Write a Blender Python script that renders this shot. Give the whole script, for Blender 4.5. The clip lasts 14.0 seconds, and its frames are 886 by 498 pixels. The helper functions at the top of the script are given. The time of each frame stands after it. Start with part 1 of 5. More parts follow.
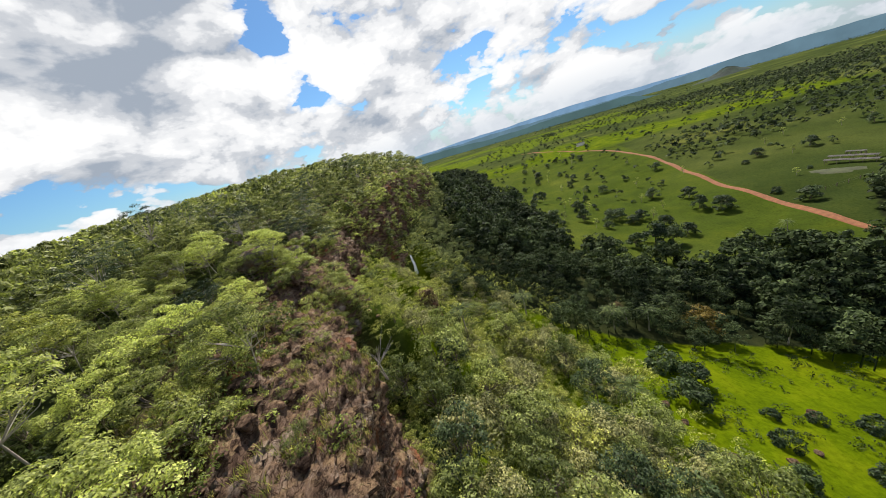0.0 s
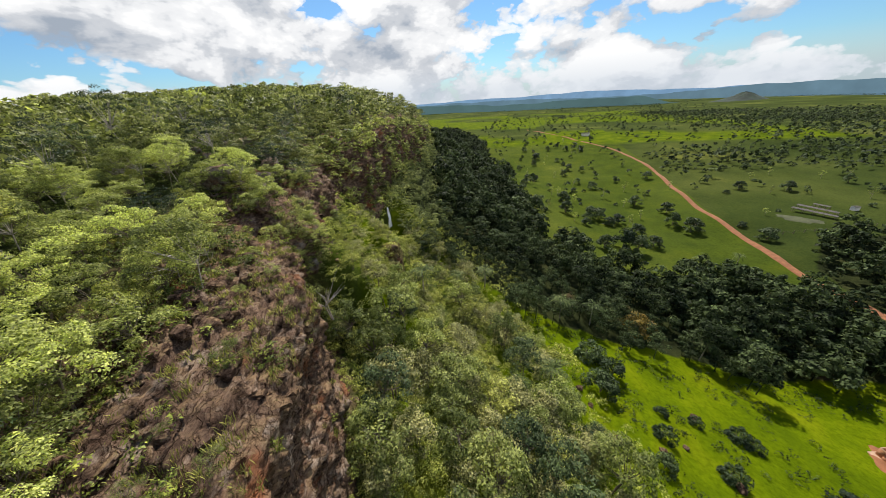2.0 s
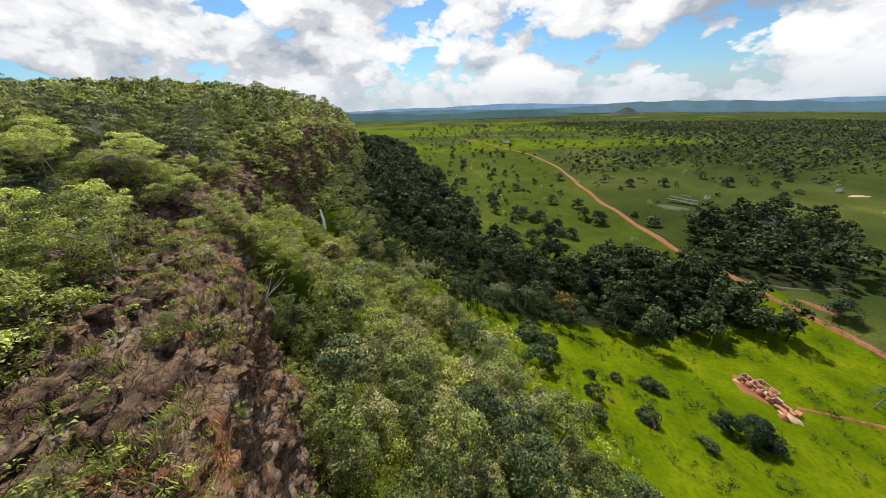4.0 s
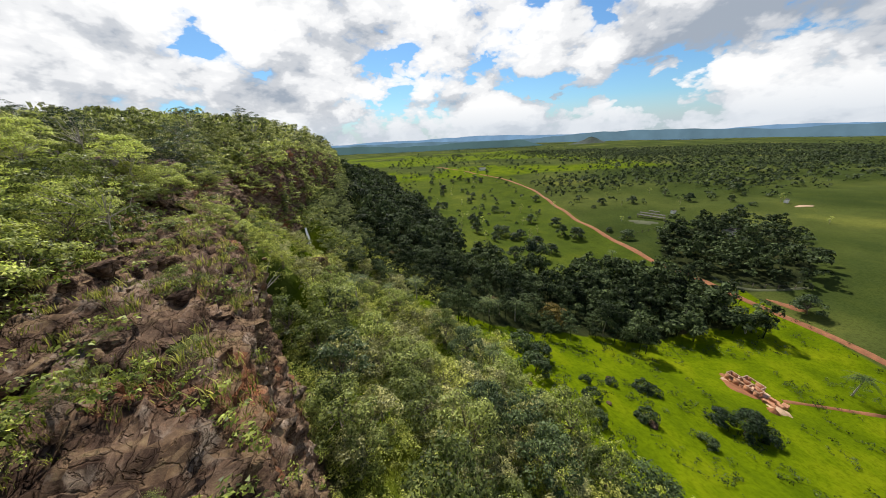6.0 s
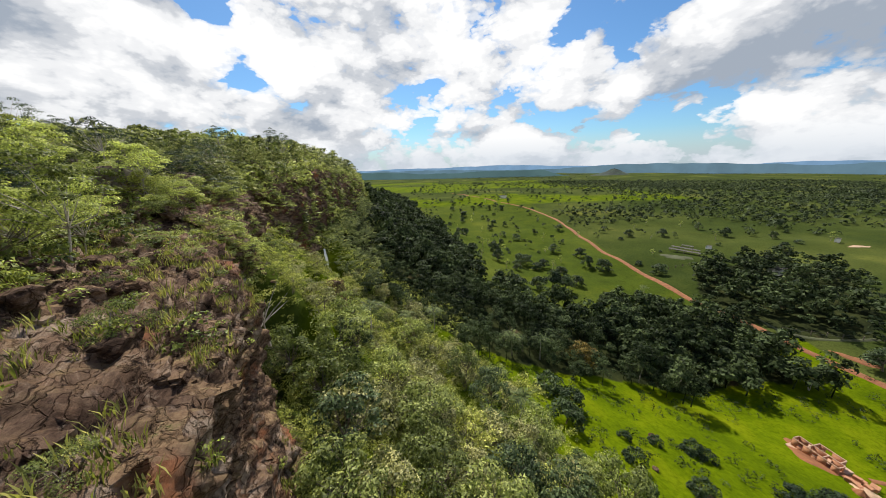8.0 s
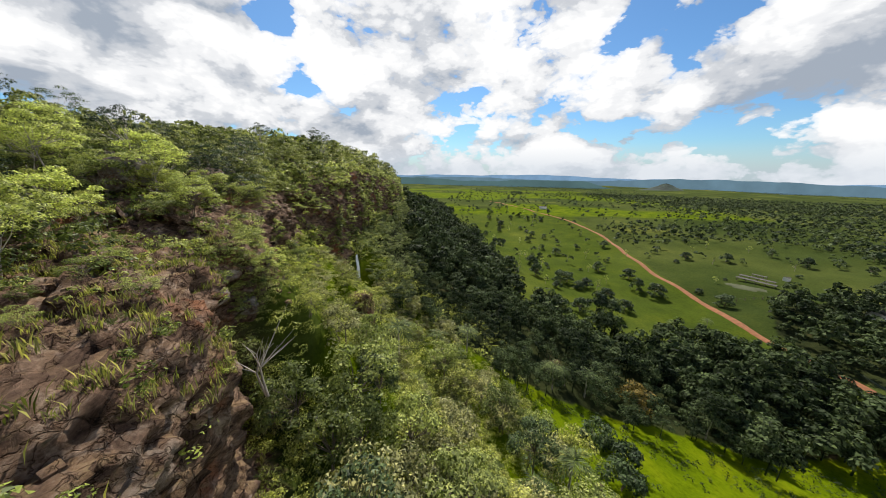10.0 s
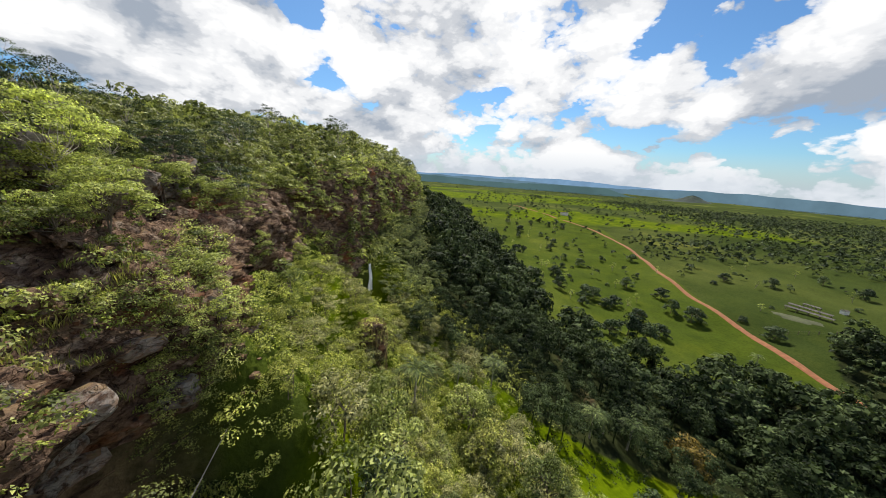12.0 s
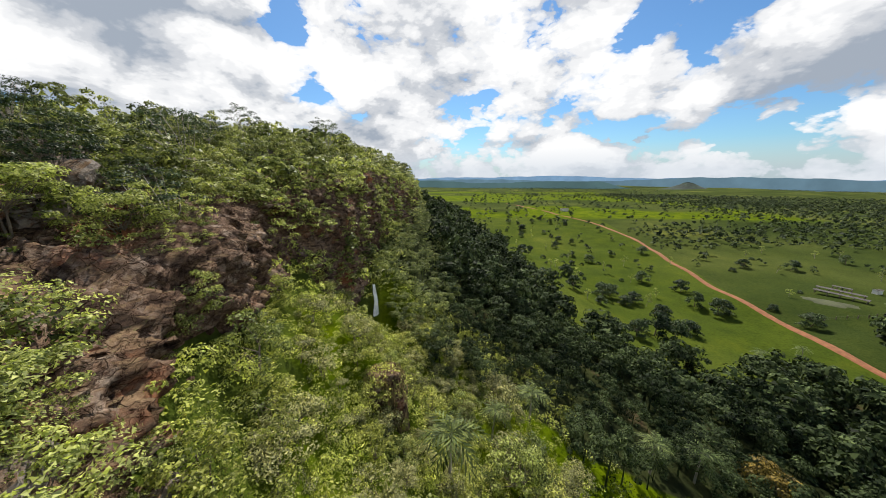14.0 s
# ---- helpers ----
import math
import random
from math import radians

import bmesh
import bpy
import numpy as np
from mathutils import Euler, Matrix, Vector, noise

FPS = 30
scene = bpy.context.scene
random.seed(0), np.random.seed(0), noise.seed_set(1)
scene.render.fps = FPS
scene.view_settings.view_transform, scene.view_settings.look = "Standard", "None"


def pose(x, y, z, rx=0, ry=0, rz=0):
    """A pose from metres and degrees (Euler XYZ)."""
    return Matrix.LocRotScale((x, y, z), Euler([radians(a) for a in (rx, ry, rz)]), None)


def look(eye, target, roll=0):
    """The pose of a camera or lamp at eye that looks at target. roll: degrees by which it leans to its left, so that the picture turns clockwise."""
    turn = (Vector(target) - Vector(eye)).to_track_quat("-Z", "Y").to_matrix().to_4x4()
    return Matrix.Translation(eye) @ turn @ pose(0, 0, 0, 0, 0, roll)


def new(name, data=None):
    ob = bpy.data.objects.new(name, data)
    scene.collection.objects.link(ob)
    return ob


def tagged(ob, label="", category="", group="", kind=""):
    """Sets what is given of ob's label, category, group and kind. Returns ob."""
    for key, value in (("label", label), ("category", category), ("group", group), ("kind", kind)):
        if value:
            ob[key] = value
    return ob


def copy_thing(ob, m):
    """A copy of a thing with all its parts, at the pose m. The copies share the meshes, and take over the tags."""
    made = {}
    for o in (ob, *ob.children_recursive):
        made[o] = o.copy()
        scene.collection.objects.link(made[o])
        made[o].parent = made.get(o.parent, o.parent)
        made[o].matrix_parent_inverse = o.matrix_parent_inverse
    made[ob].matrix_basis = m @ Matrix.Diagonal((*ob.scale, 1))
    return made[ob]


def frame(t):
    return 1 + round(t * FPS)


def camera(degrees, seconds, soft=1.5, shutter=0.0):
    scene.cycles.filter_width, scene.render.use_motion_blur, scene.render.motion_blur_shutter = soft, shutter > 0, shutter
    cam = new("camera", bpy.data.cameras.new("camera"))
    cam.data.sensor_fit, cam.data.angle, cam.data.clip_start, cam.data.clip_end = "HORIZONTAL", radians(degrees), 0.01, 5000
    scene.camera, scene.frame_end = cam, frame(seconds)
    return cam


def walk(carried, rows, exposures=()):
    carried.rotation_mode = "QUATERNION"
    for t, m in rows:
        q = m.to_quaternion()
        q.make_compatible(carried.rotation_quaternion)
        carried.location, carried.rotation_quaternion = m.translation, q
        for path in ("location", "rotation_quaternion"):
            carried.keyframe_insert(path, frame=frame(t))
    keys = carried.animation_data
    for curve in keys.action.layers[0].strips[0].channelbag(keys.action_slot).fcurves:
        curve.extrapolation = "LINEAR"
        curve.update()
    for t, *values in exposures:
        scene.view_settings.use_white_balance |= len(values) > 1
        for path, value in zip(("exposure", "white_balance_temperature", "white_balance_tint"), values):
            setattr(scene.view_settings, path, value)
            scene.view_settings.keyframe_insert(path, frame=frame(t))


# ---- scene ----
cam = camera(112.0, 14.0, 0.7)
PATH = [
    (0, (1.26, 1.04, 52.26), (-4.92, 18.89, 45.67), -17.81),
    (0.5, (2.02, 0.99, 52.77), (-5.36, 18.20, 45.77), -14.24),
    (1, (1.91, 1.83, 53.41), (-5.03, 18.62, 45.05), -8.59),
    (1.5, (2.31, 1.53, 53.52), (-3.71, 18.36, 44.57), -5.59),
    (2, (2.79, 0.76, 52.73), (-2.26, 17.78, 43.52), -3.97),
    (2.5, (3.52, -0.01, 52.00), (-0.40, 17.52, 43.21), -3.61),
    (3, (3.00, 0.21, 52.06), (0.54, 17.79, 42.85), -2.24),
    (5.5, (1.43, -3.09, 49.05), (1.58, 15.33, 41.25), -3.27),
    (6, (0.85, -2.33, 48.74), (1.25, 16.28, 41.44), -2.99),
    (6.5, (0.43, -1.54, 48.44), (0.91, 17.25, 41.60), -2.53),
    (7, (0.17, -0.77, 48.22), (0.52, 18.15, 41.73), -1.95),
    (7.5, (0.00, 0.00, 48.00), (0.00, 19.07, 41.98), -1.66),
    (8, (0.00, 0.76, 47.93), (-0.70, 19.94, 42.29), -1.63),
    (8.5, (-0.14, 1.64, 47.85), (-1.55, 20.85, 42.49), -1.86),
    (9, (-0.36, 2.61, 47.74), (-2.47, 21.83, 42.62), -1.98),
    (11.5, (-4.10, 11.73, 47.99), (-7.73, 30.62, 42.54), 3.62),
    (12, (-5.02, 13.45, 47.89), (-8.72, 32.36, 42.55), 3.62),
    (12.5, (-5.92, 15.14, 47.87), (-9.60, 34.07, 42.59), 3.00),
    (13, (-6.86, 16.79, 47.64), (-10.48, 35.77, 42.47), 2.02),
    (13.5, (-7.71, 18.44, 47.29), (-11.37, 37.41, 42.14), 0.74),
    (14, (-8.58, 20.01, 46.90), (-12.22, 39.02, 41.85), -0.53),
]
walk(cam, [(t, look(eye, target, roll)) for t, eye, target, roll in PATH])

# ---- world, sun ----
SUN_AZ, SUN_EL = -13.0, 50.0          # degrees to the right of +y, and above the horizon
EXPOSURE = 0.42


def make_world():
    w = bpy.data.worlds.new("sky")
    scene.world = w
    w.use_nodes = True
    nt = w.node_tree
    nt.nodes.clear()
    N, L = nt.nodes.new, nt.links.new

    def math_(op, a, b=None, c=None, clamp=False):
        n = N("ShaderNodeMath")
        n.operation, n.use_clamp = op, clamp
        for i, v in enumerate((a, b, c)):
            if v is None:
                continue
            if isinstance(v, (int, float)):
                n.inputs[i].default_value = v
            else:
                L(v, n.inputs[i])
        return n.outputs[0]

    out, bg = N("ShaderNodeOutputWorld"), N("ShaderNodeBackground")
    sky = N("ShaderNodeTexSky")
    sky.sky_type, sky.sun_disc = "NISHITA", False
    sky.sun_elevation, sky.sun_rotation = radians(SUN_EL), radians(SUN_AZ)
    sky.altitude, sky.dust_density = 300, 0.6
    co = N("ShaderNodeTexCoord")
    sep = N("ShaderNodeSeparateXYZ")
    L(co.outputs["Generated"], sep.inputs[0])
    x, y, z = sep.outputs
    comb = N("ShaderNodeCombineXYZ")
    L(x, comb.inputs[0])
    L(y, comb.inputs[1])
    L(math_("MULTIPLY", z, 1.75), comb.inputs[2])

    def fbm(vec, scale, detail, rough, off=(0, 0, 0), dist=0.0):
        m = N("ShaderNodeMapping")
        m.inputs["Location"].default_value = off
        L(vec, m.inputs["Vector"])
        n = N("ShaderNodeTexNoise")
        n.inputs["Scale"].default_value = scale
        n.inputs["Detail"].default_value = detail
        n.inputs["Roughness"].default_value = rough
        n.inputs["Distortion"].default_value = dist
        L(m.outputs[0], n.inputs["Vector"])
        return n.outputs["Fac"]

    def ramp(fac, stops, mode="EASE"):
        r = N("ShaderNodeValToRGB")
        r.color_ramp.interpolation = mode
        e = r.color_ramp.elements
        while len(e) < len(stops):
            e.new(0.5)
        for el, (p, col) in zip(e, stops):
            el.position, el.color = p, (*col, 1)
        L(fac, r.inputs[0])
        return r.outputs[0]

    az = math_("MULTIPLY", math_("ARCTAN2", x, y), 57.296)
    el = math_("MULTIPLY", math_("ARCSINE", z), 57.296)

    def soft_spots(rows):
        """A sum of soft oval spots in the sky: degrees of azimuth and height, half widths, slant, weight."""
        total = None
        for a0, e0, wa, we, slant, wt in rows:
            da, de = math_("SUBTRACT", az, a0), math_("SUBTRACT", el, e0)
            de = math_("SUBTRACT", de, math_("MULTIPLY", da, slant))
            q = math_("ADD", math_("POWER", math_("ABSOLUTE", math_("DIVIDE", da, wa)), 2.0), math_("POWER", math_("ABSOLUTE", math_("DIVIDE", de, we)), 2.0))
            g = math_("MULTIPLY", math_("POWER", 2.718, math_("MULTIPLY", q, -1.0)), wt)
            total = g if total is None else math_("ADD", total, g)
        return total

    v = comb.outputs[0]
    big = fbm(v, 2.0, 3, 0.5, (3.1, 1.7, 0.0))
    fine = fbm(v, 4.6, 12, 0.56, (0.4, 7.7, 0.0), 0.25)
    above = fbm(v, 4.6, 7, 0.56, (0.4, 7.7, 0.10), 0.25)
    cells = N("ShaderNodeTexVoronoi")
    cells.feature = "SMOOTH_F1"
    for key, val in (("Scale", 4.6), ("Detail", 4.0), ("Roughness", 0.6), ("Smoothness", 0.35)):
        cells.inputs[key].default_value = val
    wob = N("ShaderNodeMixRGB")
    wob.blend_type, wob.inputs[0].default_value = "ADD", 0.10
    L(v, wob.inputs[1])
    nz = N("ShaderNodeTexNoise")
    nz.inputs["Scale"].default_value, nz.inputs["Detail"].default_value = 9.0, 6.0
    L(v, nz.inputs["Vector"])
    L(nz.outputs["Color"], wob.inputs[2])
    L(wob.outputs[0], cells.inputs["Vector"])
    puff = math_("MULTIPLY", math_("SUBTRACT", 1.20, cells.outputs["Distance"]), 0.34)
    cover = math_("ADD", math_("ADD", math_("MULTIPLY", big, 0.35), math_("MULTIPLY", fine, 0.95)), puff)
    # fewer clouds towards the zenith
    cover = math_("SUBTRACT", cover, math_("MULTIPLY", math_("MULTIPLY", math_("SUBTRACT", z, 0.50), 3.0, clamp=True), 0.55))
    gaps = soft_spots(((19, 18, 9, 3.2, 0.75, 0.20), (28, 26, 8, 4, 0.6, 0.22), (-32, 12, 5, 2.2, -0.3, 0.20), (-35, 21, 5, 5, -0.8, 0.24), (-4, 12.5, 5, 1.5, 0.2, 0.15),
                       (19, 6.6, 6, 1.0, 0.1, 0.14), (46, 8, 8, 2.0, 0.25, 0.14), (-55, 20, 12, 11, 0.1, -0.30)))
    cover = math_("SUBTRACT", cover, gaps)
    mask = ramp(cover, [(0.50, (0, 0, 0)), (0.545, (0.8, 0.8, 0.8)), (0.60, (1, 1, 1))])
    # grey undersides where the cloud is thick
    grey = soft_spots(((4, 4.8, 6, 1.5, 0, 0.20), (-25, 6, 6, 1.8, 0.1, 0.20), (-19, 11, 5, 1.8, 0, 0.16), (-44, 9.5, 8, 2.2, 0, 0.17), (-54, 20, 13, 8, 0.1, 0.26), (36, 10.5, 11, 2.6, 0.15, 0.16),
                        (22, 4.2, 7, 1.2, 0, 0.12), (50, 14, 15, 7, 0.1, 0.29), (-12, 22, 5, 4, 0.5, 0.10)))
    # undersides, where the cloud above is denser, are grey; tops are white
    under = math_("MULTIPLY", math_("SUBTRACT", above, fine), 1.0)
    thick = math_("ADD", math_("ADD", math_("MULTIPLY", fbm(v, 3.3, 8, 0.55, (0.15, 7.2, 0.3), 0.3), 0.62), under), math_("SUBTRACT", math_("ADD", grey, 0.17), math_("MULTIPLY", math_("SUBTRACT", puff, 0.075), 1.1)))
    body = ramp(thick, [(0.46, (11.5, 11.5, 11.5)), (0.58, (10.0, 10.1, 10.3)), (0.70, (7.0, 7.3, 7.8)), (0.86, (4.2, 4.8, 5.7))])
    deep = N("ShaderNodeMixRGB")
    deep.blend_type = "MULTIPLY"
    deep.inputs[0].default_value = 1.0
    L(sky.outputs[0], deep.inputs[1])
    deep.inputs[2].default_value = (0.66, 1.02, 1.32, 1)
    low = math_("MULTIPLY", math_("SUBTRACT", 1.0, math_("MULTIPLY", z, 14.0, clamp=True), clamp=True), 0.6)
    mix = N("ShaderNodeMixRGB")
    L(mask, mix.inputs[0])
    L(deep.outputs[0], mix.inputs[1])
    L(body, mix.inputs[2])
    haze = N("ShaderNodeMixRGB")
    L(low, haze.inputs[0])
    L(mix.outputs[0], haze.inputs[1])
    haze.inputs[2].default_value = (6.6, 7.4, 8.4, 1)
    L(haze.outputs[0], bg.inputs[0])
    bg.inputs[1].default_value = 0.067
    L(bg.outputs[0], out.inputs[0])


make_world()
sun = new("sun", bpy.data.lights.new("sun", "SUN"))
sun.data.energy, sun.data.angle, sun.data.color = 5.0, radians(0.6), (1.0, 0.95, 0.86)
_el, _az = radians(SUN_EL), radians(SUN_AZ)
sun.matrix_world = look((0, 0, 0), (-math.sin(_az) * math.cos(_el), -math.cos(_az) * math.cos(_el), -math.sin(_el)))
scene.view_settings.exposure = EXPOSURE


# ---- materials ----
def nodes(name):
    m = bpy.data.materials.new(name)
    m.use_nodes = True
    nt = m.node_tree
    nt.nodes.clear()
    return m, nt.nodes.new, nt.links.new


def noise_tex(N, L, vec, scale, detail=4, rough=0.55, dist=0.0):
    n = N("ShaderNodeTexNoise")
    n.inputs["Scale"].default_value = scale
    n.inputs["Detail"].default_value = detail
    n.inputs["Roughness"].default_value = rough
    n.inputs["Distortion"].default_value = dist
    L(vec, n.inputs["Vector"])
    return n.outputs["Fac"]


def ramp_tex(N, L, fac, stops):
    r = N("ShaderNodeValToRGB")
    e = r.color_ramp.elements
    while len(e) < len(stops):
        e.new(0.5)
    for el, (p, col) in zip(e, stops):
        el.position, el.color = p, (*col, 1)
    L(fac, r.inputs[0])
    return r.outputs[0]


def mix_col(N, L, fac, a, b, mode="MIX"):
    m = N("ShaderNodeMixRGB")
    m.blend_type = mode
    for sock, v in zip(m.inputs, (fac, a, b)):
        if isinstance(v, (int, float)):
            sock.default_value = v if sock.type == "VALUE" else (v, v, v, 1)
        elif isinstance(v, tuple):
            sock.default_value = (*v, 1)
        else:
            L(v, sock)
    return m.outputs[0]


def leaf_material(name, dark, light, per="object", gloss=0.5, shine=0.16, through_light=0.15):
    """Leaves: a tint for each plant, another for each leaf, a little light shining through."""
    m, N, L = nodes(name)
    out, bsdf = N("ShaderNodeOutputMaterial"), N("ShaderNodeBsdfPrincipled")
    geo = N("ShaderNodeNewGeometry")
    if per == "object":
        tint = N("ShaderNodeObjectInfo").outputs["Random"]
    else:
        a = N("ShaderNodeAttribute")
        a.attribute_name = "tint"
        tint = a.outputs["Fac"]
    c1 = ramp_tex(N, L, tint, [(0.0, dark), (0.55, tuple((a + b) / 2 for a, b in zip(dark, light))), (1.0, light)])
    leaf = ramp_tex(N, L, geo.outputs["Random Per Island"], [(0.0, (0.20, 0.23, 0.19)), (0.36, (0.74, 0.75, 0.73)), (0.82, (1.30, 1.28, 1.22)), (1.0, (1.75, 1.66, 1.45))])
    col = mix_col(N, L, 1.0, c1, leaf, "MULTIPLY")
    L(col, bsdf.inputs["Base Color"])
    bsdf.inputs["Roughness"].default_value = gloss
    bsdf.inputs["Specular IOR Level"].default_value = shine
    tr = N("ShaderNodeBsdfTranslucent")
    L(mix_col(N, L, 1.0, col, (1.25, 1.4, 0.75), "MULTIPLY"), tr.inputs["Color"])
    mixs = N("ShaderNodeMixShader")
    mixs.inputs[0].default_value = through_light
    L(bsdf.outputs[0], mixs.inputs[1])
    L(tr.outputs[0], mixs.inputs[2])
    L(mixs.outputs[0], out.inputs[0])
    return m


def plain_material(name, col, rough=0.8, scale=3.0, var=0.25, bump=0.3, metal=0.0):
    m, N, L = nodes(name)
    out, bsdf, co = N("ShaderNodeOutputMaterial"), N("ShaderNodeBsdfPrincipled"), N("ShaderNodeTexCoord")
    n1 = noise_tex(N, L, co.outputs["Object"], scale, 6)
    n2 = noise_tex(N, L, co.outputs["Object"], scale * 7, 4)
    c = ramp_tex(N, L, n1, [(0.3, tuple(v * (1 - var) for v in col)), (0.7, tuple(min(1, v * (1 + var)) for v in col))])
    c = mix_col(N, L, 1.0, c, ramp_tex(N, L, n2, [(0.3, (0.8, 0.8, 0.8)), (0.7, (1.1, 1.1, 1.1))]), "MULTIPLY")
    L(c, bsdf.inputs["Base Color"])
    bsdf.inputs["Roughness"].default_value, bsdf.inputs["Metallic"].default_value = rough, metal
    b = N("ShaderNodeBump")
    b.inputs["Strength"].default_value, b.inputs["Distance"].default_value = bump, 0.05
    L(n2, b.inputs["Height"])
    L(b.outputs[0], bsdf.inputs["Normal"])
    L(bsdf.outputs[0], out.inputs[0])
    return m


def rock_material(name="layered_rock", lichen=0.0):
    """Dark red-brown fractured rock with pale faces, orange stains and lichen."""
    m, N, L = nodes(name)
    out, bsdf, co = N("ShaderNodeOutputMaterial"), N("ShaderNodeBsdfPrincipled"), N("ShaderNodeTexCoord")
    v = co.outputs["Object"]
    turn = N("ShaderNodeMapping")
    turn.inputs["Rotation"].default_value = (0.0, 0.15, -0.58)
    L(v, turn.inputs[0])
    mp = N("ShaderNodeMapping")
    mp.inputs["Scale"].default_value = (1.2, 0.38, 1.6)
    L(turn.outputs[0], mp.inputs[0])
    layers = noise_tex(N, L, mp.outputs[0], 1.3, 12, 0.72, 0.6)
    blot = noise_tex(N, L, v, 0.9, 8, 0.7)
    grain = noise_tex(N, L, v, 5.0, 10, 0.8)
    c = ramp_tex(N, L, layers, [(0.34, (0.014, 0.009, 0.007)), (0.44, (0.075, 0.046, 0.032)), (0.56, (0.178, 0.115, 0.078)), (0.72, (0.40, 0.31, 0.24))])
    pale = ramp_tex(N, L, blot, [(0.54, (0, 0, 0)), (0.64, (0.6, 0.6, 0.6))])
    c = mix_col(N, L, pale, c, (0.40, 0.315, 0.245))
    rust = ramp_tex(N, L, noise_tex(N, L, v, 0.27, 6, 0.65), [(0.56, (0, 0, 0)), (0.68, (0.8, 0.8, 0.8))])
    c = mix_col(N, L, rust, c, (0.33, 0.125, 0.055))
    c = mix_col(N, L, 1.0, c, ramp_tex(N, L, grain, [(0.3, (0.5, 0.5, 0.5)), (0.52, (1, 1, 1)), (0.72, (1.5, 1.45, 1.38))]), "MULTIPLY")
    jag = N("ShaderNodeMixRGB")
    jag.blend_type, jag.inputs[0].default_value = "ADD", 0.75
    L(mp.outputs[0], jag.inputs[1])
    wob = N("ShaderNodeTexNoise")
    wob.inputs["Scale"].default_value, wob.inputs["Detail"].default_value = 2.5, 5.0
    L(v, wob.inputs["Vector"])
    L(wob.outputs["Color"], jag.inputs[2])
    cracks = []
    for size, wide in ((0.8, 0.022), (2.3, 0.03)):
        cell = N("ShaderNodeTexVoronoi")
        cell.feature = "DISTANCE_TO_EDGE"
        cell.inputs["Scale"].default_value = size
        L(jag.outputs[0], cell.inputs["Vector"])
        cracks.append(ramp_tex(N, L, cell.outputs["Distance"], [(0.0, (0, 0, 0)), (wide, (1, 1, 1))]))
    joint = mix_col(N, L, 1.0, cracks[0], cracks[1], "MULTIPLY")
    c = mix_col(N, L, 1.0, c, mix_col(N, L, joint, (0.58, 0.54, 0.51), (1.0, 1.0, 1.0)), "MULTIPLY")
    if lichen:
        spots_ = ramp_tex(N, L, noise_tex(N, L, v, 1.7, 9, 0.75), [(0.42, (0, 0, 0)), (0.52, (lichen, lichen, lichen))])
        c = mix_col(N, L, spots_, c, (0.29, 0.27, 0.245))
    # soil, dry grass and lichen lie on the flat tops
    geo = N("ShaderNodeNewGeometry")
    sep = N("ShaderNodeSeparateXYZ")
    L(geo.outputs["True Normal"], sep.inputs[0])
    flat = ramp_tex(N, L, sep.outputs[2], [(0.52, (0, 0, 0)), (0.84, (1, 1, 1))])
    patch = ramp_tex(N, L, noise_tex(N, L, v, 0.75, 9, 0.68), [(0.46, (0, 0, 0)), (0.56, (1, 1, 1))])
    soil = ramp_tex(N, L, noise_tex(N, L, v, 3.5, 8, 0.75), [(0.3, (0.06, 0.042, 0.022)), (0.45, (0.18, 0.112, 0.065)), (0.58, (0.26, 0.175, 0.10)), (0.7, (0.13, 0.135, 0.045))])
    c = mix_col(N, L, mix_col(N, L, 1.0, flat, patch, "MULTIPLY"), c, soil)
    L(c, bsdf.inputs["Base Color"])
    bsdf.inputs["Roughness"].default_value = 0.9
    bsdf.inputs["Specular IOR Level"].default_value = 0.06
    b = N("ShaderNodeBump")
    b.inputs["Strength"].default_value, b.inputs["Distance"].default_value = 1.0, 0.22
    L(mix_col(N, L, 0.35, mix_col(N, L, 0.5, layers, grain), joint), b.inputs["Height"])
    L(b.outputs[0], bsdf.inputs["Normal"])
    L(bsdf.outputs[0], out.inputs[0])
    return m


